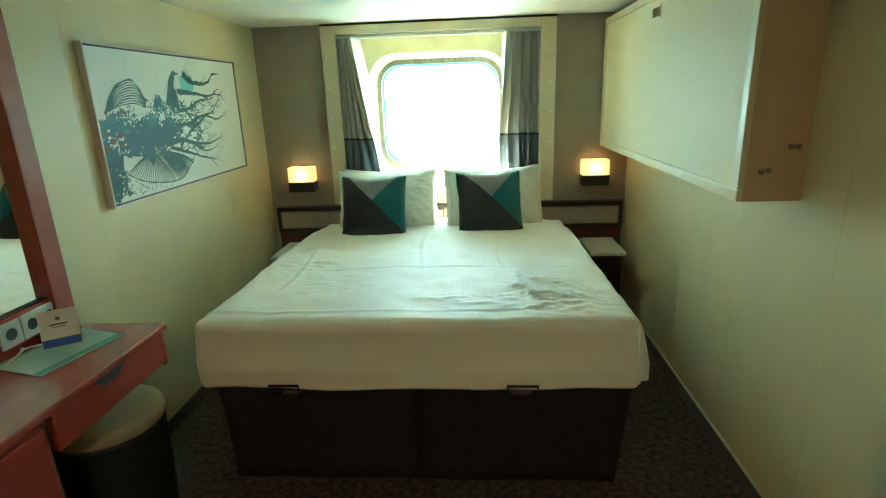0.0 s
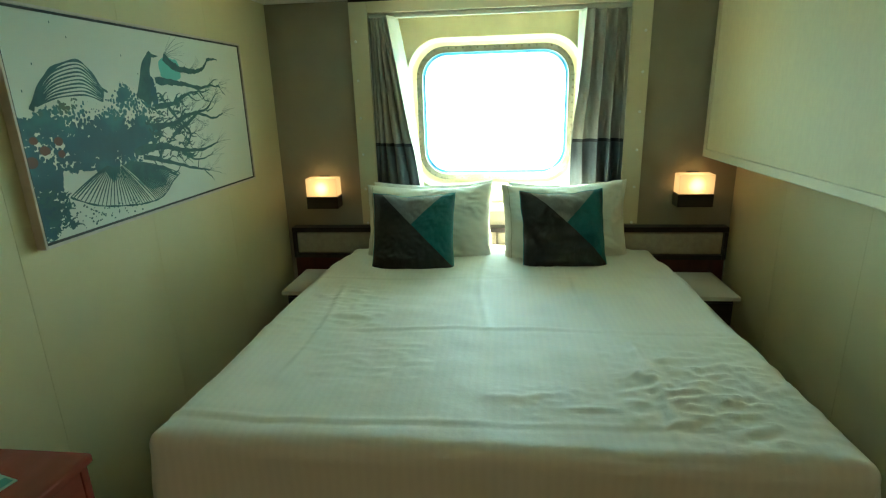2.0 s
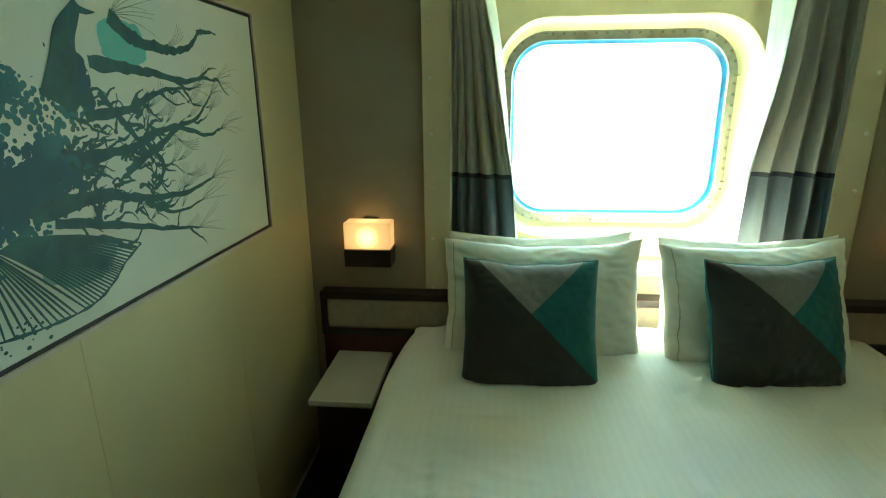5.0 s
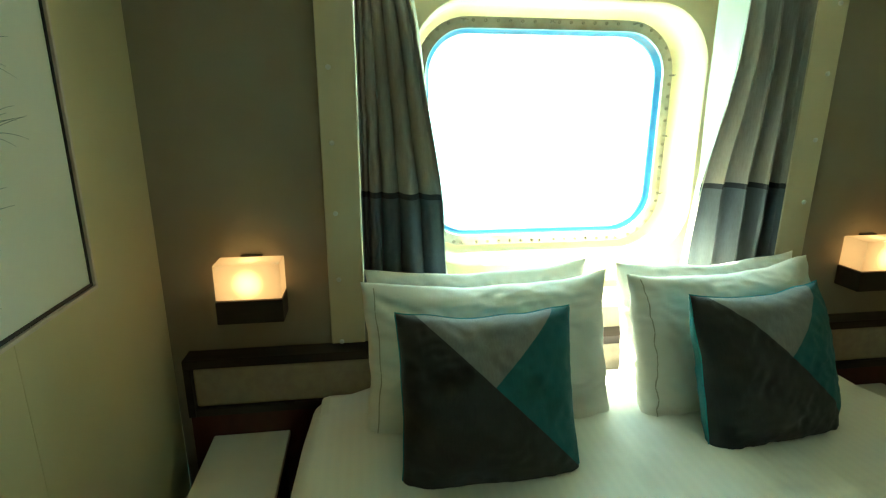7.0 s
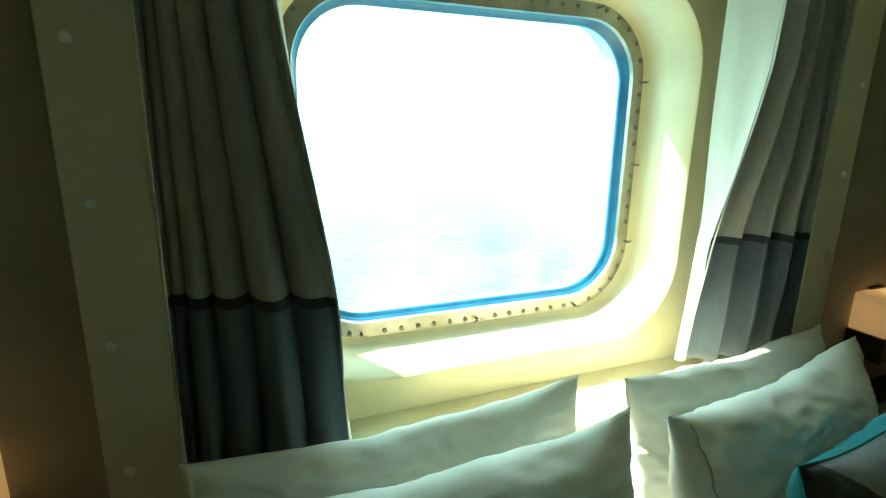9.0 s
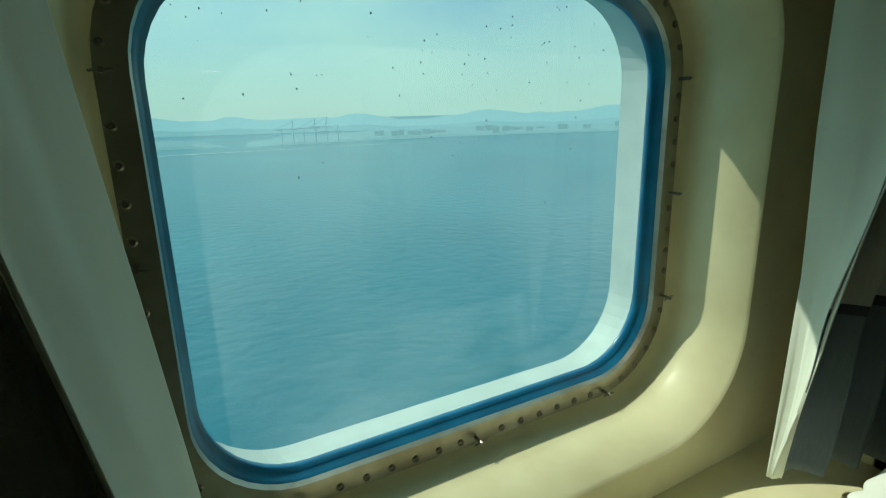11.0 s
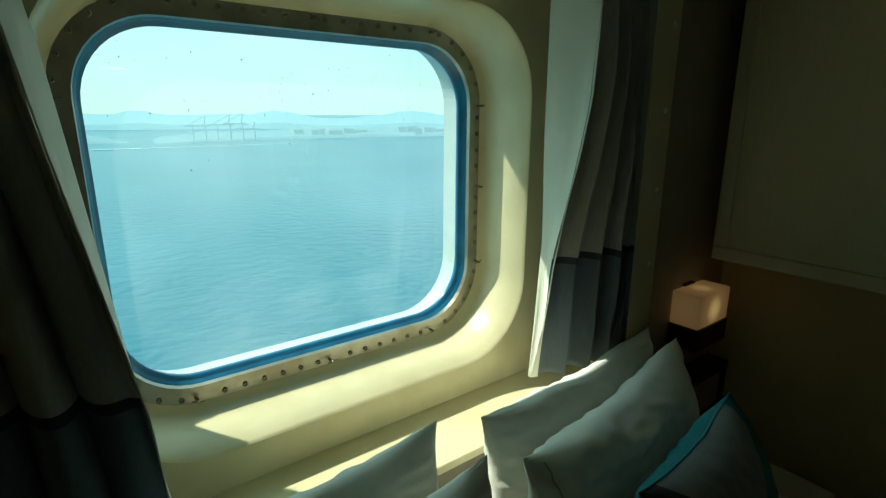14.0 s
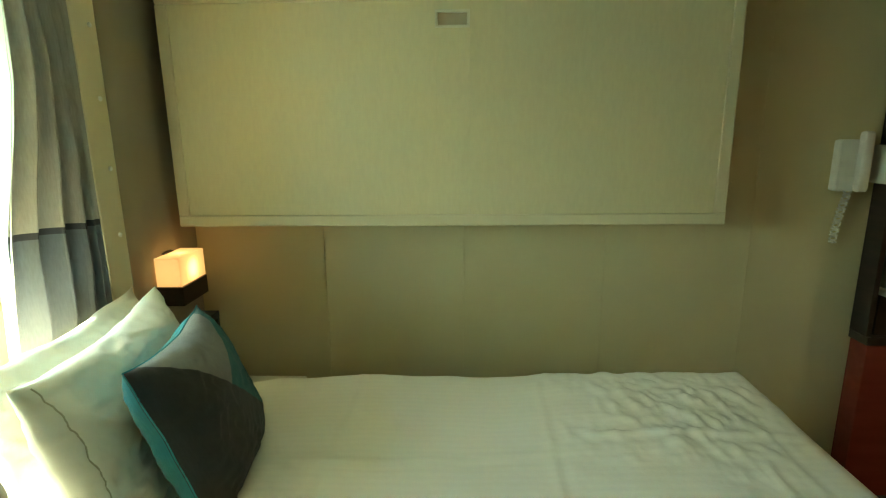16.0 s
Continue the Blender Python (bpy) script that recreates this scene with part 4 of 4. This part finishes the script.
def wander(y, z, heading, length, width, bends, depth, rng, limit=0.59):
    """A branch that wanders off and splits."""
    n = 14
    pts, wid = [], []
    for i in range(n):
        pts.append((y, z))
        wid.append(max(0.0011, width * (1 - 0.85 * i / n) * (0.7 + 0.6 * rng.random())))
        heading += rng.gauss(0, bends) - 0.14 * heading
        y += math.cos(heading) * length / n
        z += math.sin(heading) * length / n
        if y > 0.59 or y < -0.625 or abs(z) > 0.29:
            break
        if depth and i in (4, 8, 11):
            wander(y, z, heading + rng.choice((-1, 1)) * rng.uniform(0.25, 0.7), length * 0.42, width * 0.5, bends, depth - 1, rng, limit)
    if len(pts) > 2:
        stroke(pts, wid)
        if (depth == 0 or rng.random() < 0.6) and abs(z) < 0.22 and y > -0.3:
            for k in range(5):
                a = heading + 0.1 * k
                stroke([(y + math.cos(a + 0.09 * i) * 0.018 * i, z + math.sin(a + 0.09 * i) * 0.014 * i) for i in range(6) if y + 0.018 * i < limit], [0.0009] * 6) if y < limit - 0.1 else None


rng = random.Random(5)


def smooth_line(points, n=7):
    """A smooth line through points in y and z."""
    out = []
    for i in range(len(points) - 1):
        p0, p1, p2, p3 = (Vector(points[min(max(k, 0), len(points) - 1)]) for k in (i - 1, i, i + 1, i + 2))
        for k in range(n):
            t = k / n
            q = 0.5 * ((2 * p1) + (p2 - p0) * t + (2 * p0 - 5 * p1 + 4 * p2 - p3) * t * t + (3 * p1 - p0 - 3 * p2 + p3) * t ** 3)
            out.append((q.x, q.y))
    return out + [tuple(points[-1])]


def tuft(y, z, heading, count, length, spread=0.7):
    """Fine hairs that sweep off a branch's tip."""
    for k in range(count):
        a, ln = heading + spread * (k / max(1, count - 1) - 0.5), length * rng.uniform(0.7, 1.1)
        bend = -heading * 0.12 + rng.uniform(-0.05, 0.05)
        pts = [(y, z)]
        for i in range(8):
            pts.append((pts[-1][0] + math.cos(a) * ln / 8, pts[-1][1] + math.sin(a) * ln / 8))
            a += bend
        stroke([p for p in pts if p[0] < 0.61], [0.0013 - 0.0001 * i for i in range(9)])


def limb(points, w0, w1, hairs, side_twigs=3):
    """A branch through points, knotty and tapering, with twigs and a tuft of hairs at its tip."""
    line = smooth_line(points, 9)
    line = [(y, z + 0.004 * noise.noise(Vector((y * 30, z * 30, w0 * 99)))) for y, z in line]
    n = len(line)
    stroke(line, [(w0 + (w1 - w0) * i / n) * (1.0 + 1.1 * abs(noise.noise(Vector((i * 0.35, w0 * 70, 1))))) for i in range(n)])
    for k in range(side_twigs):
        i = rng.randrange(n // 4, n - 2)
        y, z = line[i]
        wander(y, z, rng.choice((-1, 1)) * rng.uniform(0.4, 0.9), rng.uniform(0.05, 0.11), w0 * 0.5, 0.25, 0, rng, 0.5)
    (y0, z0), (y1, z1) = line[-6], line[-1]
    if hairs:
        tuft(y1, z1, math.atan2(z1 - z0, y1 - y0) * 0.6 + 0.25, hairs, 0.125)


limb([(0.04, 0.226), (0.075, 0.205), (0.12, 0.188), (0.164, 0.182), (0.21, 0.181), (0.30, 0.195), (0.352, 0.236)], 0.030, 0.005, 0, 2)
tuft(0.045, 0.228, 0.5, 9, 0.16, 0.9)
limb([(-0.03, 0.14), (0.06, 0.136), (0.149, 0.130), (0.253, 0.118), (0.34, 0.128), (0.40, 0.125)], 0.020, 0.004, 6)
limb([(-0.06, 0.045), (0.072, 0.062), (0.16, 0.094), (0.29, 0.103)], 0.017, 0.004, 5)
limb([(-0.093, -0.02), (0.02, -0.018), (0.091, -0.004), (0.201, 0.018), (0.333, -0.007), (0.40, 0.004)], 0.018, 0.005, 7)
limb([(0.02, -0.06), (0.127, -0.021), (0.224, 0.021), (0.295, 0.034), (0.37, 0.088)], 0.016, 0.004, 6)
limb([(-0.21, -0.10), (-0.063, -0.092), (0.06, -0.117), (0.204, -0.130), (0.326, -0.116)], 0.022, 0.005, 7)
limb([(-0.17, -0.12), (-0.043, -0.150), (0.101, -0.190), (0.24, -0.222)], 0.016, 0.004, 5)
limb([(-0.22, -0.145), (-0.083, -0.166), (-0.019, -0.195), (0.014, -0.213)], 0.014, 0.005, 0, 1)
limb([(0.06, -0.117), (0.12, -0.155), (0.19, -0.168), (0.27, -0.16)], 0.010, 0.003, 5, 1)
limb([(0.091, -0.004), (0.14, -0.06), (0.10, -0.105)], 0.012, 0.008, 0, 2)
limb([(-0.02, 0.09), (0.05, 0.02), (0.11, -0.05)], 0.010, 0.008, 0, 3)
# net of short strokes between body and branches
for k in range(110):
    y, z = rng.uniform(-0.13, 0.12), rng.uniform(-0.15, 0.08)
    wander(y, z, rng.uniform(-1.3, 1.3), rng.uniform(0.04, 0.09), rng.uniform(0.006, 0.012), 0.35, 0, rng, 0.0)
# great fan below the body
FAN_RIM = smooth_line([(-0.522, -0.198), (-0.425, -0.241), (-0.301, -0.267), (-0.19, -0.279), (-0.113, -0.275), (-0.060, -0.252), (-0.028, -0.229), (0.026, -0.204)], 7)
stroke(FAN_RIM, [0.005 + 0.002 * math.sin(k * 1.3) for k in range(len(FAN_RIM))])
for k in range(48):
    ry, rz = FAN_RIM[int(k * (len(FAN_RIM) - 1) / 47)]
    cy, cz = -0.303 + 0.05 * (k / 47 - 0.5), -0.120
    stroke([(cy + (ry - cy) * f, cz + (rz - cz) * f + 0.012 * math.sin(math.pi * f) * (1 if k > 24 else 0.4)) for f in (0.12, 0.3, 0.5, 0.7, 0.85, 1.0)], [0.002, 0.0034, 0.0042, 0.0046, 0.0042, 0.003])
# ribbed hump over the body
HUMP = smooth_line([(-0.585, 0.05), (-0.57, 0.075), (-0.525, 0.131), (-0.476, 0.166), (-0.392, 0.188), (-0.348, 0.164), (-0.31, 0.115), (-0.285, 0.098)], 5)
stroke(HUMP, [0.016 - 0.010 * min(1, k / 22) + 0.003 * math.sin(k) for k in range(len(HUMP))])
for k in range(1, 10):
    g = 1 - 0.085 * k
    line = [(-0.43 + (y + 0.43) * (1 - 0.012 * k), 0.06 + (z - 0.06) * g) for y, z in HUMP[3:-3]]
    stroke(line, [0.0036 + 0.0022 * math.sin(i * 0.3 + k) ** 2 for i in range(len(line))])
# upright neck with its notched head
stroke(smooth_line([(-0.115, 0.07), (-0.090, 0.13), (-0.075, 0.18), (-0.052, 0.212), (-0.034, 0.236)], 6), [0.075 - 0.0024 * k for k in range(25)])
stroke([(-0.036, 0.226), (-0.015, 0.224), (0.006, 0.226)], [0.014, 0.010, 0.002])
# blots and net at the lower corner
for k in range(60):
    wander(rng.uniform(-0.63, -0.54), rng.uniform(-0.29, -0.17), rng.uniform(-1.5, 1.5), rng.uniform(0.03, 0.06), rng.uniform(0.007, 0.013), 0.5, 0, rng, 0.0)
# scattered dots
for k in range(90):
    y = rng.uniform(-0.58, -0.22)
    z = rng.uniform(-0.298, -0.250 + 0.06 * max(0, -0.42 - y) / 0.16)
    r = rng.uniform(0.0018, 0.0048)
    ink.faces.new([ink.verts.new((INK_X, y + r * math.cos(a), z + 0.8 * r * math.sin(a))) for a in (0, 1.05, 2.1, 3.14, 4.2, 5.25)])
for y, z in ((-0.46, 0.285), (-0.41, 0.25), (-0.19, 0.215), (-0.55, 0.17), (-0.60, 0.10), (-0.12, 0.16)):
    ink.faces.new([ink.verts.new((INK_X, y + 0.002 * math.cos(a), z + 0.004 * math.sin(a))) for a in (0, 1.05, 2.1, 3.14, 4.2, 5.25)])
tagged(part("ink_drawing", ink, M_PAINT, painting, "dark teal ink strokes"), kind="stuff")

# ---- desk, mirror and stool ----
desk = thing("desk", "glossy cherry wood wall desk with a shallow drawer and pedestal", "desk", (XL, 0.6, 0))
def desk_part(name, bm, m, label="", smooth=False):
    return under(part(name, bm, m, None, label, smooth), desk)
DX = -1.212
desk_part("top", box(XL + 0.001, DX, -0.35, 1.49, 0.785, 0.808, 0.008, 3), M_RED)
drawer = desk_part("drawer", box(DX - 0.035, DX - 0.012, 0.985, 1.462, 0.672, 0.783, 0.004), M_RED)
cut = bmesh.new()
arcs = [(1.205 + 0.062 * math.cos(radians(a)), 0.7835 + 0.034 * math.sin(radians(a))) for a in range(180, 361, 15)]
lo = [cut.verts.new((DX - 0.0115, y, z)) for y, z in arcs]
hi = [cut.verts.new((DX - 0.0095, y, z)) for y, z in arcs]
cut.faces.new(lo)
cut.faces.new(hi)
for i in range(len(lo) - 1):
    cut.faces.new((lo[i], lo[i + 1], hi[i + 1], hi[i]))
bmesh.ops.recalc_face_normals(cut, faces=cut.faces)
part("finger_cutout", cut, M_DARKHOLE, drawer, "dark half-moon finger cutout")
part("cutout_lip", tube([(DX - 0.010, y, z) for y, z in arcs], 0.0022, 6), M_RED, drawer)
desk_part("end_apron", box(XL + 0.001, DX - 0.014, 1.466, 1.484, 0.66, 0.784, 0.003), M_RED)
desk_part("pedestal", box(XL + 0.001, DX - 0.02, -0.35, 0.955, 0.06, 0.784, 0.004), M_RED)
desk_part("pedestal_door", box(DX - 0.0195, DX - 0.004, 0.42, 0.951, 0.075, 0.765, 0.004), M_RED)
desk_part("pedestal_door", box(DX - 0.0195, DX - 0.004, -0.13, 0.416, 0.075, 0.765, 0.004), M_RED)
desk_part("plinth", box(XL + 0.001, DX - 0.05, -0.33, 0.94, 0, 0.059), M_BLACK)
mirror = thing("wall_mirror", "tall wall mirror in a cherry wood frame over the desk", "mirror", (XL, 0.9, 1.4))
def mirror_part(name, bm, m, label=""):
    return under(part(name, bm, m, None, label), mirror)
MX = -1.585
mirror_part("stile", box(XL + 0.001, MX + 0.02, 1.455, 1.535, 0.812, 1.96, 0.004), M_RED)
mirror_part("stile", box(XL + 0.001, MX + 0.02, -0.30, -0.22, 0.812, 1.96, 0.004), M_RED)
mirror_part("bottom_rail", box(XL + 0.001, MX, -0.219, 1.454, 0.812, 0.915, 0.003), M_RED)
mirror_part("top_rail", box(XL + 0.001, MX, -0.219, 1.454, 1.89, 1.96, 0.003), M_RED)
mirror_part("glass", box(XL + 0.002, MX - 0.012, -0.219, 1.454, 0.9155, 1.8895), M_MIRROR, "clear mirror glass")
mirror_part("edge_trim", box(MX - 0.011, MX + 0.001, -0.219, 1.454, 0.916, 0.921), M_BLACK)
for y in (1.285, 1.365, 1.445 - 0.01):
    s = thing("wall_socket", "grey round-hole power socket plate over the desk", "socket", (MX + 0.0005, y, 0.864), "desk sockets")
    part("plate", box(0, 0.009, -0.038, 0.038, -0.040, 0.040, 0.003), M_SOCKET, s)
    hole = turned([(0.019, 0), (0.019, 0.0015), (0.016, 0.0018)], 18)
    bmesh.ops.rotate(hole, cent=(0, 0, 0), matrix=Matrix.Rotation(radians(90), 3, "Y"), verts=hole.verts)
    bmesh.ops.translate(hole, vec=(0.0092, 0, 0), verts=hole.verts)
    part("outlet", hole, M_DARKHOLE, s)
stool = thing("stool", "round dark vinyl stool with a beige padded lid under the desk", "stool", (-1.425, 1.40, 0))
part("body", turned([(0.150, 0.0), (0.155, 0.01), (0.166, 0.2), (0.172, 0.46), (0.170, 0.475)], 48), M_STOOL, stool, "", True)
part("lid", turned([(0.172, 0.476), (0.176, 0.485), (0.176, 0.510), (0.166, 0.524), (0.135, 0.530), (0.05, 0.532)], 48), M_STOOLTOP, stool, "beige padded lid", True)
folder = tagged(part("folder", box(-0.10, 0.10, -0.14, 0.14, 0, 0.003, 0.001, 1), M_MINT), "mint green printed folder lying on the desk", "folder")
folder.matrix_world = pose(-1.425, 1.285, 0.8085, 0, 0, -14)
part("printed_bar", box(0.070, 0.095, -0.135, 0.135, 0.0031, 0.0036), M_MINTEDGE, folder)
part("printed_bar", box(-0.095, -0.085, -0.135, 0.135, 0.0031, 0.0036), M_MINTEDGE, folder)
card = thing("tent_card", "white folded tent card with a blue foot band on the folder", "card", (-1.45, 1.325, 0.8125))
card.rotation_euler = (0, 0, radians(36))
for sgn, nm in ((-1, "front_leaf"), (1, "back_leaf")):
    bm = box(-0.05, 0.05, -0.0006, 0.0006, 0, 0.115)
    bmesh.ops.rotate(bm, cent=(0, 0, 0.115), matrix=Matrix.Rotation(radians(sgn * 12), 3, "X"), verts=bm.verts)
    part(nm, bm, M_CARD, card)
bm = box(-0.0498, 0.0498, -0.0012, -0.0007, 0.001, 0.026)
bmesh.ops.rotate(bm, cent=(0, 0, 0.115), matrix=Matrix.Rotation(radians(-12), 3, "X"), verts=bm.verts)
part("foot_band", bm, M_CARDBLUE, card, "blue foot band")
for z, hw, hh in ((0.088, 0.006, 0.005), (0.070, 0.024, 0.0025), (0.062, 0.018, 0.0012)):
    bm = box(-hw, hw, -0.0012, -0.0007, z - hh, z + hh)
    bmesh.ops.rotate(bm, cent=(0, 0, 0.115), matrix=Matrix.Rotation(radians(-12), 3, "X"), verts=bm.verts)
    part("print_bar", bm, M_INK, card)

cable = tagged(part("charging_cable", tube([(-1.52 + 0.03 * math.sin(k * 0.55), 1.18 + 0.012 * k, 0.8125 + 0.03 * max(0, math.sin(k * 0.4))) for k in range(18)], 0.0028, 6), M_WHITEPLASTIC, smooth=True), "short looped white cable lying on the desk", "cable")

# ---- corner unit by the entrance, telephone ----
unit = thing("minibar_unit", "dark open shelf unit over a cherry wood cabinet", "cabinet", (XR, 0.6, 0))
def unit_part(name, bm, m, label=""):
    return under(part(name, bm, m, None, label), unit)
unit_part("base", box(0.80, XR - 0.001, 0.2, 0.955, 0.0, 0.665, 0.004), M_RED, "cherry wood base cabinet")
unit_part("counter", box(0.79, XR - 0.001, 0.2, 0.965, 0.668, 0.70, 0.004), M_DARK)
unit_part("side_panel", box(0.80, XR - 0.001, 0.945, 0.965, 0.701, ZC - 0.002, 0.002), M_DARK)
unit_part("back_panel", box(XR - 0.015, XR - 0.001, 0.2, 0.944, 0.701, ZC - 0.002), M_DARK)
unit_part("shelf", box(0.77, XR - 0.016, 0.22, 0.92, 0.862, 0.885, 0.003), M_SHELF, "white shelf")
unit_part("shelf_support", box(0.82, XR - 0.016, 0.22, 0.92, 0.701, 0.861), M_DARK)
pbox = tagged(part("storage_box", box(0.775, 0.868, 0.74, 0.90, 0.886, 1.02, 0.004), M_PAPERBOX), "pale blue and white box on the shelf", "box")
part("lid", box(0.772, 0.871, 0.735, 0.905, 1.021, 1.05, 0.004), M_CARD, pbox, "white lid")
phone = thing("telephone", "white wall telephone with a coiled cord", "telephone", (XR, 1.085, 1.36))
part("body", box(-0.045, -0.001, -0.05, 0.05, -0.10, 0.09, 0.010), M_WHITEPLASTIC, phone)
bm = box(-0.082, -0.047, -0.045, -0.005, -0.10, 0.12, 0.014, 3)
part("handset", bm, M_WHITEPLASTIC, phone)
part("cord", tube([(-0.03 + 0.012 * math.cos(k * 1.1), -0.01 + 0.012 * math.sin(k * 1.1) + 0.03 * math.sin(math.pi * k / 90), -0.10 - 0.20 * min(k, 90 - k) / 45 if k != 45 else -0.30) for k in range(91)], 0.0035, 5), M_WHITEPLASTIC, phone, "coiled white cord")
holder = thing("key_card_holder", "small white plastic holder on the dark panel", "holder", (0.835, 0.9655, 1.37))
part("pocket", box(-0.04, 0.04, 0, 0.03, -0.08, 0.06, 0.006), M_WHITEPLASTIC, holder)
part("slot", box(-0.03, 0.03, 0.008, 0.022, 0.0601, 0.062), M_DARKHOLE, holder)


# ---- curtains ----
def along(table, f):
    """A value between the rows of a table of (f, value)."""
    for (f0, a), (f1, b) in zip(table, table[1:]):
        if f <= f1:
            k = (f - f0) / (f1 - f0)
            return a + (b - a) * k
    return table[-1][1]


CURTAIN_EDGE = {-1: ((0, -0.952), (0.07, -0.938), (0.235, -0.906), (0.37, -0.887), (0.5, -0.866), (0.71, -0.832), (1, -0.808)),
                1: ((0, 0.062), (0.27, 0.046), (0.42, 0.036), (0.57, 0.020), (0.7, 0.012), (1, 0.018))}
CURTAIN_FRONT = {-1: ((0, 3.51), (0.2, 3.455), (0.62, 3.455), (0.86, 3.53), (1, 3.555)), 1: ((0, 3.535), (0.3, 3.535), (0.7, 3.588), (1, 3.622))}
LINING_EDGE = {-1: ((0, -0.915), (0.25, -0.875), (0.5, -0.850), (0.75, -0.826), (1, -0.808)),
               1: ((0, 0.038), (0.3, 0.040), (0.65, 0.040), (1, 0.002))}


def curtain(side):
    """A gathered, banded curtain; its inner edge swings aside and turns back to show the lining."""
    outer = -1.056 if side < 0 else 0.281
    ob = thing("curtain", "grey gathered curtain with a dark slate lower band and pale lining", "curtain", (0, 0, 0), "window curtains")
    nu, nv = 150, 48
    pleats = 5.2 if side < 0 else 4.6
    for name, material in (("face", M_CURTAIN), ("lining", M_LINING)):
        bm = bmesh.new()
        grid = []
        for j in range(nv + 1):
            f = j / nv
            z = 1.905 - 0.958 * f
            inner, front = along(CURTAIN_EDGE[side], f), along(CURTAIN_FRONT[side], f)
            row = []
            for i in range(nu + 1):
                u = i / nu
                if name == "face":
                    w = u ** (1.0 + 0.45 * f)
                    ph = 2 * math.pi * pleats * (u ** 0.9) + 0.9 * math.sin(2.2 * f + 3 * u + side) + 0.9 * noise.noise(Vector((u * 2.2, f * 1.3, side * 3)))
                    deep = (0.034 + 0.018 * noise.noise(Vector((u * 5, f * 1.2, 2 + side)))) * (1 - 0.75 * max(0, u - 0.55) / 0.45 * (0.35 + 0.65 * f))
                    pinch = 0.62 + 0.38 * min(1, f * 5)
                    x = outer + (inner - outer) * w + 0.011 * math.cos(ph) * math.sin(math.pi * u) * pinch
                    flat = 3.584 + (front - 3.578) * u ** 1.6
                    y = flat + deep * pinch * math.sin(ph) * min(1, 6 * u, 6 * (1 - u)) + 0.006 * noise.noise(Vector((u * 7, f * 5, side)))
                    y += 0.005 * f * noise.noise(Vector((u * 16, f * 7, 5 + side)))
                    if u < 0.08:
                        y += (3.557 - y) * (1 - u / 0.08)
                    hem = 0.005 * noise.noise(Vector((u * 6, 0, side))) * f
                else:
                    edge = along(LINING_EDGE[side], f)
                    back = 3.648 + 0.012 * math.sin(3 * f + side)
                    bow = math.sin(math.pi * u)
                    x = inner + (edge - inner) * u - side * bow * (0.010 * math.sin(5 * f + 2) + 0.010 * noise.noise(Vector((u * 2, f * 3, side))))
                    y = front + 0.002 + (back - front) * u + 0.006 * noise.noise(Vector((u * 5, f * 4, side + 3)))
                    hem = 0.004
                row.append(bm.verts.new((x, y, z + hem)))
            grid.append(row)
        for a, b in zip(grid, grid[1:]):
            for i in range(nu):
                bm.faces.new((a[i], a[i + 1], b[i + 1], b[i]))
        p = part(name, bm, material, ob, "pale lining" if name == "lining" else "", True)
        s = p.modifiers.new("cloth", "SOLIDIFY")
        s.thickness = 0.002
    part("heading_tape", box(min(outer, outer - side * 0.12), max(outer, outer - side * 0.12), 3.618, 3.623, 1.86, 1.904), M_LINING, ob)
    for k in range(4):
        hx = outer - side * (0.012 + 0.03 * k)
        part("curtain_hook", tube([(hx, 3.612, 1.885), (hx, 3.604, 1.9), (hx, 3.6, 1.912)], 0.002, 5), M_WHITEPLASTIC, ob)


curtain(-1)
curtain(1)

# ---- ceiling lamp by the entrance ----
lamp = thing("ceiling_light", "round warm ceiling downlight near the cabin door", "ceiling light", (-0.2, -0.75, ZC - 0.03))
part("ring", turned([(0.10, 0.0), (0.10, 0.03), (0.095, 0.03)], 32), M_METAL, lamp)
part("diffuser", turned([(0.085, -0.004), (0.09, 0.0), (0.09, 0.01)], 32), glow("warm_diffuser", (1.0, 0.75, 0.5), 3.0), lamp)
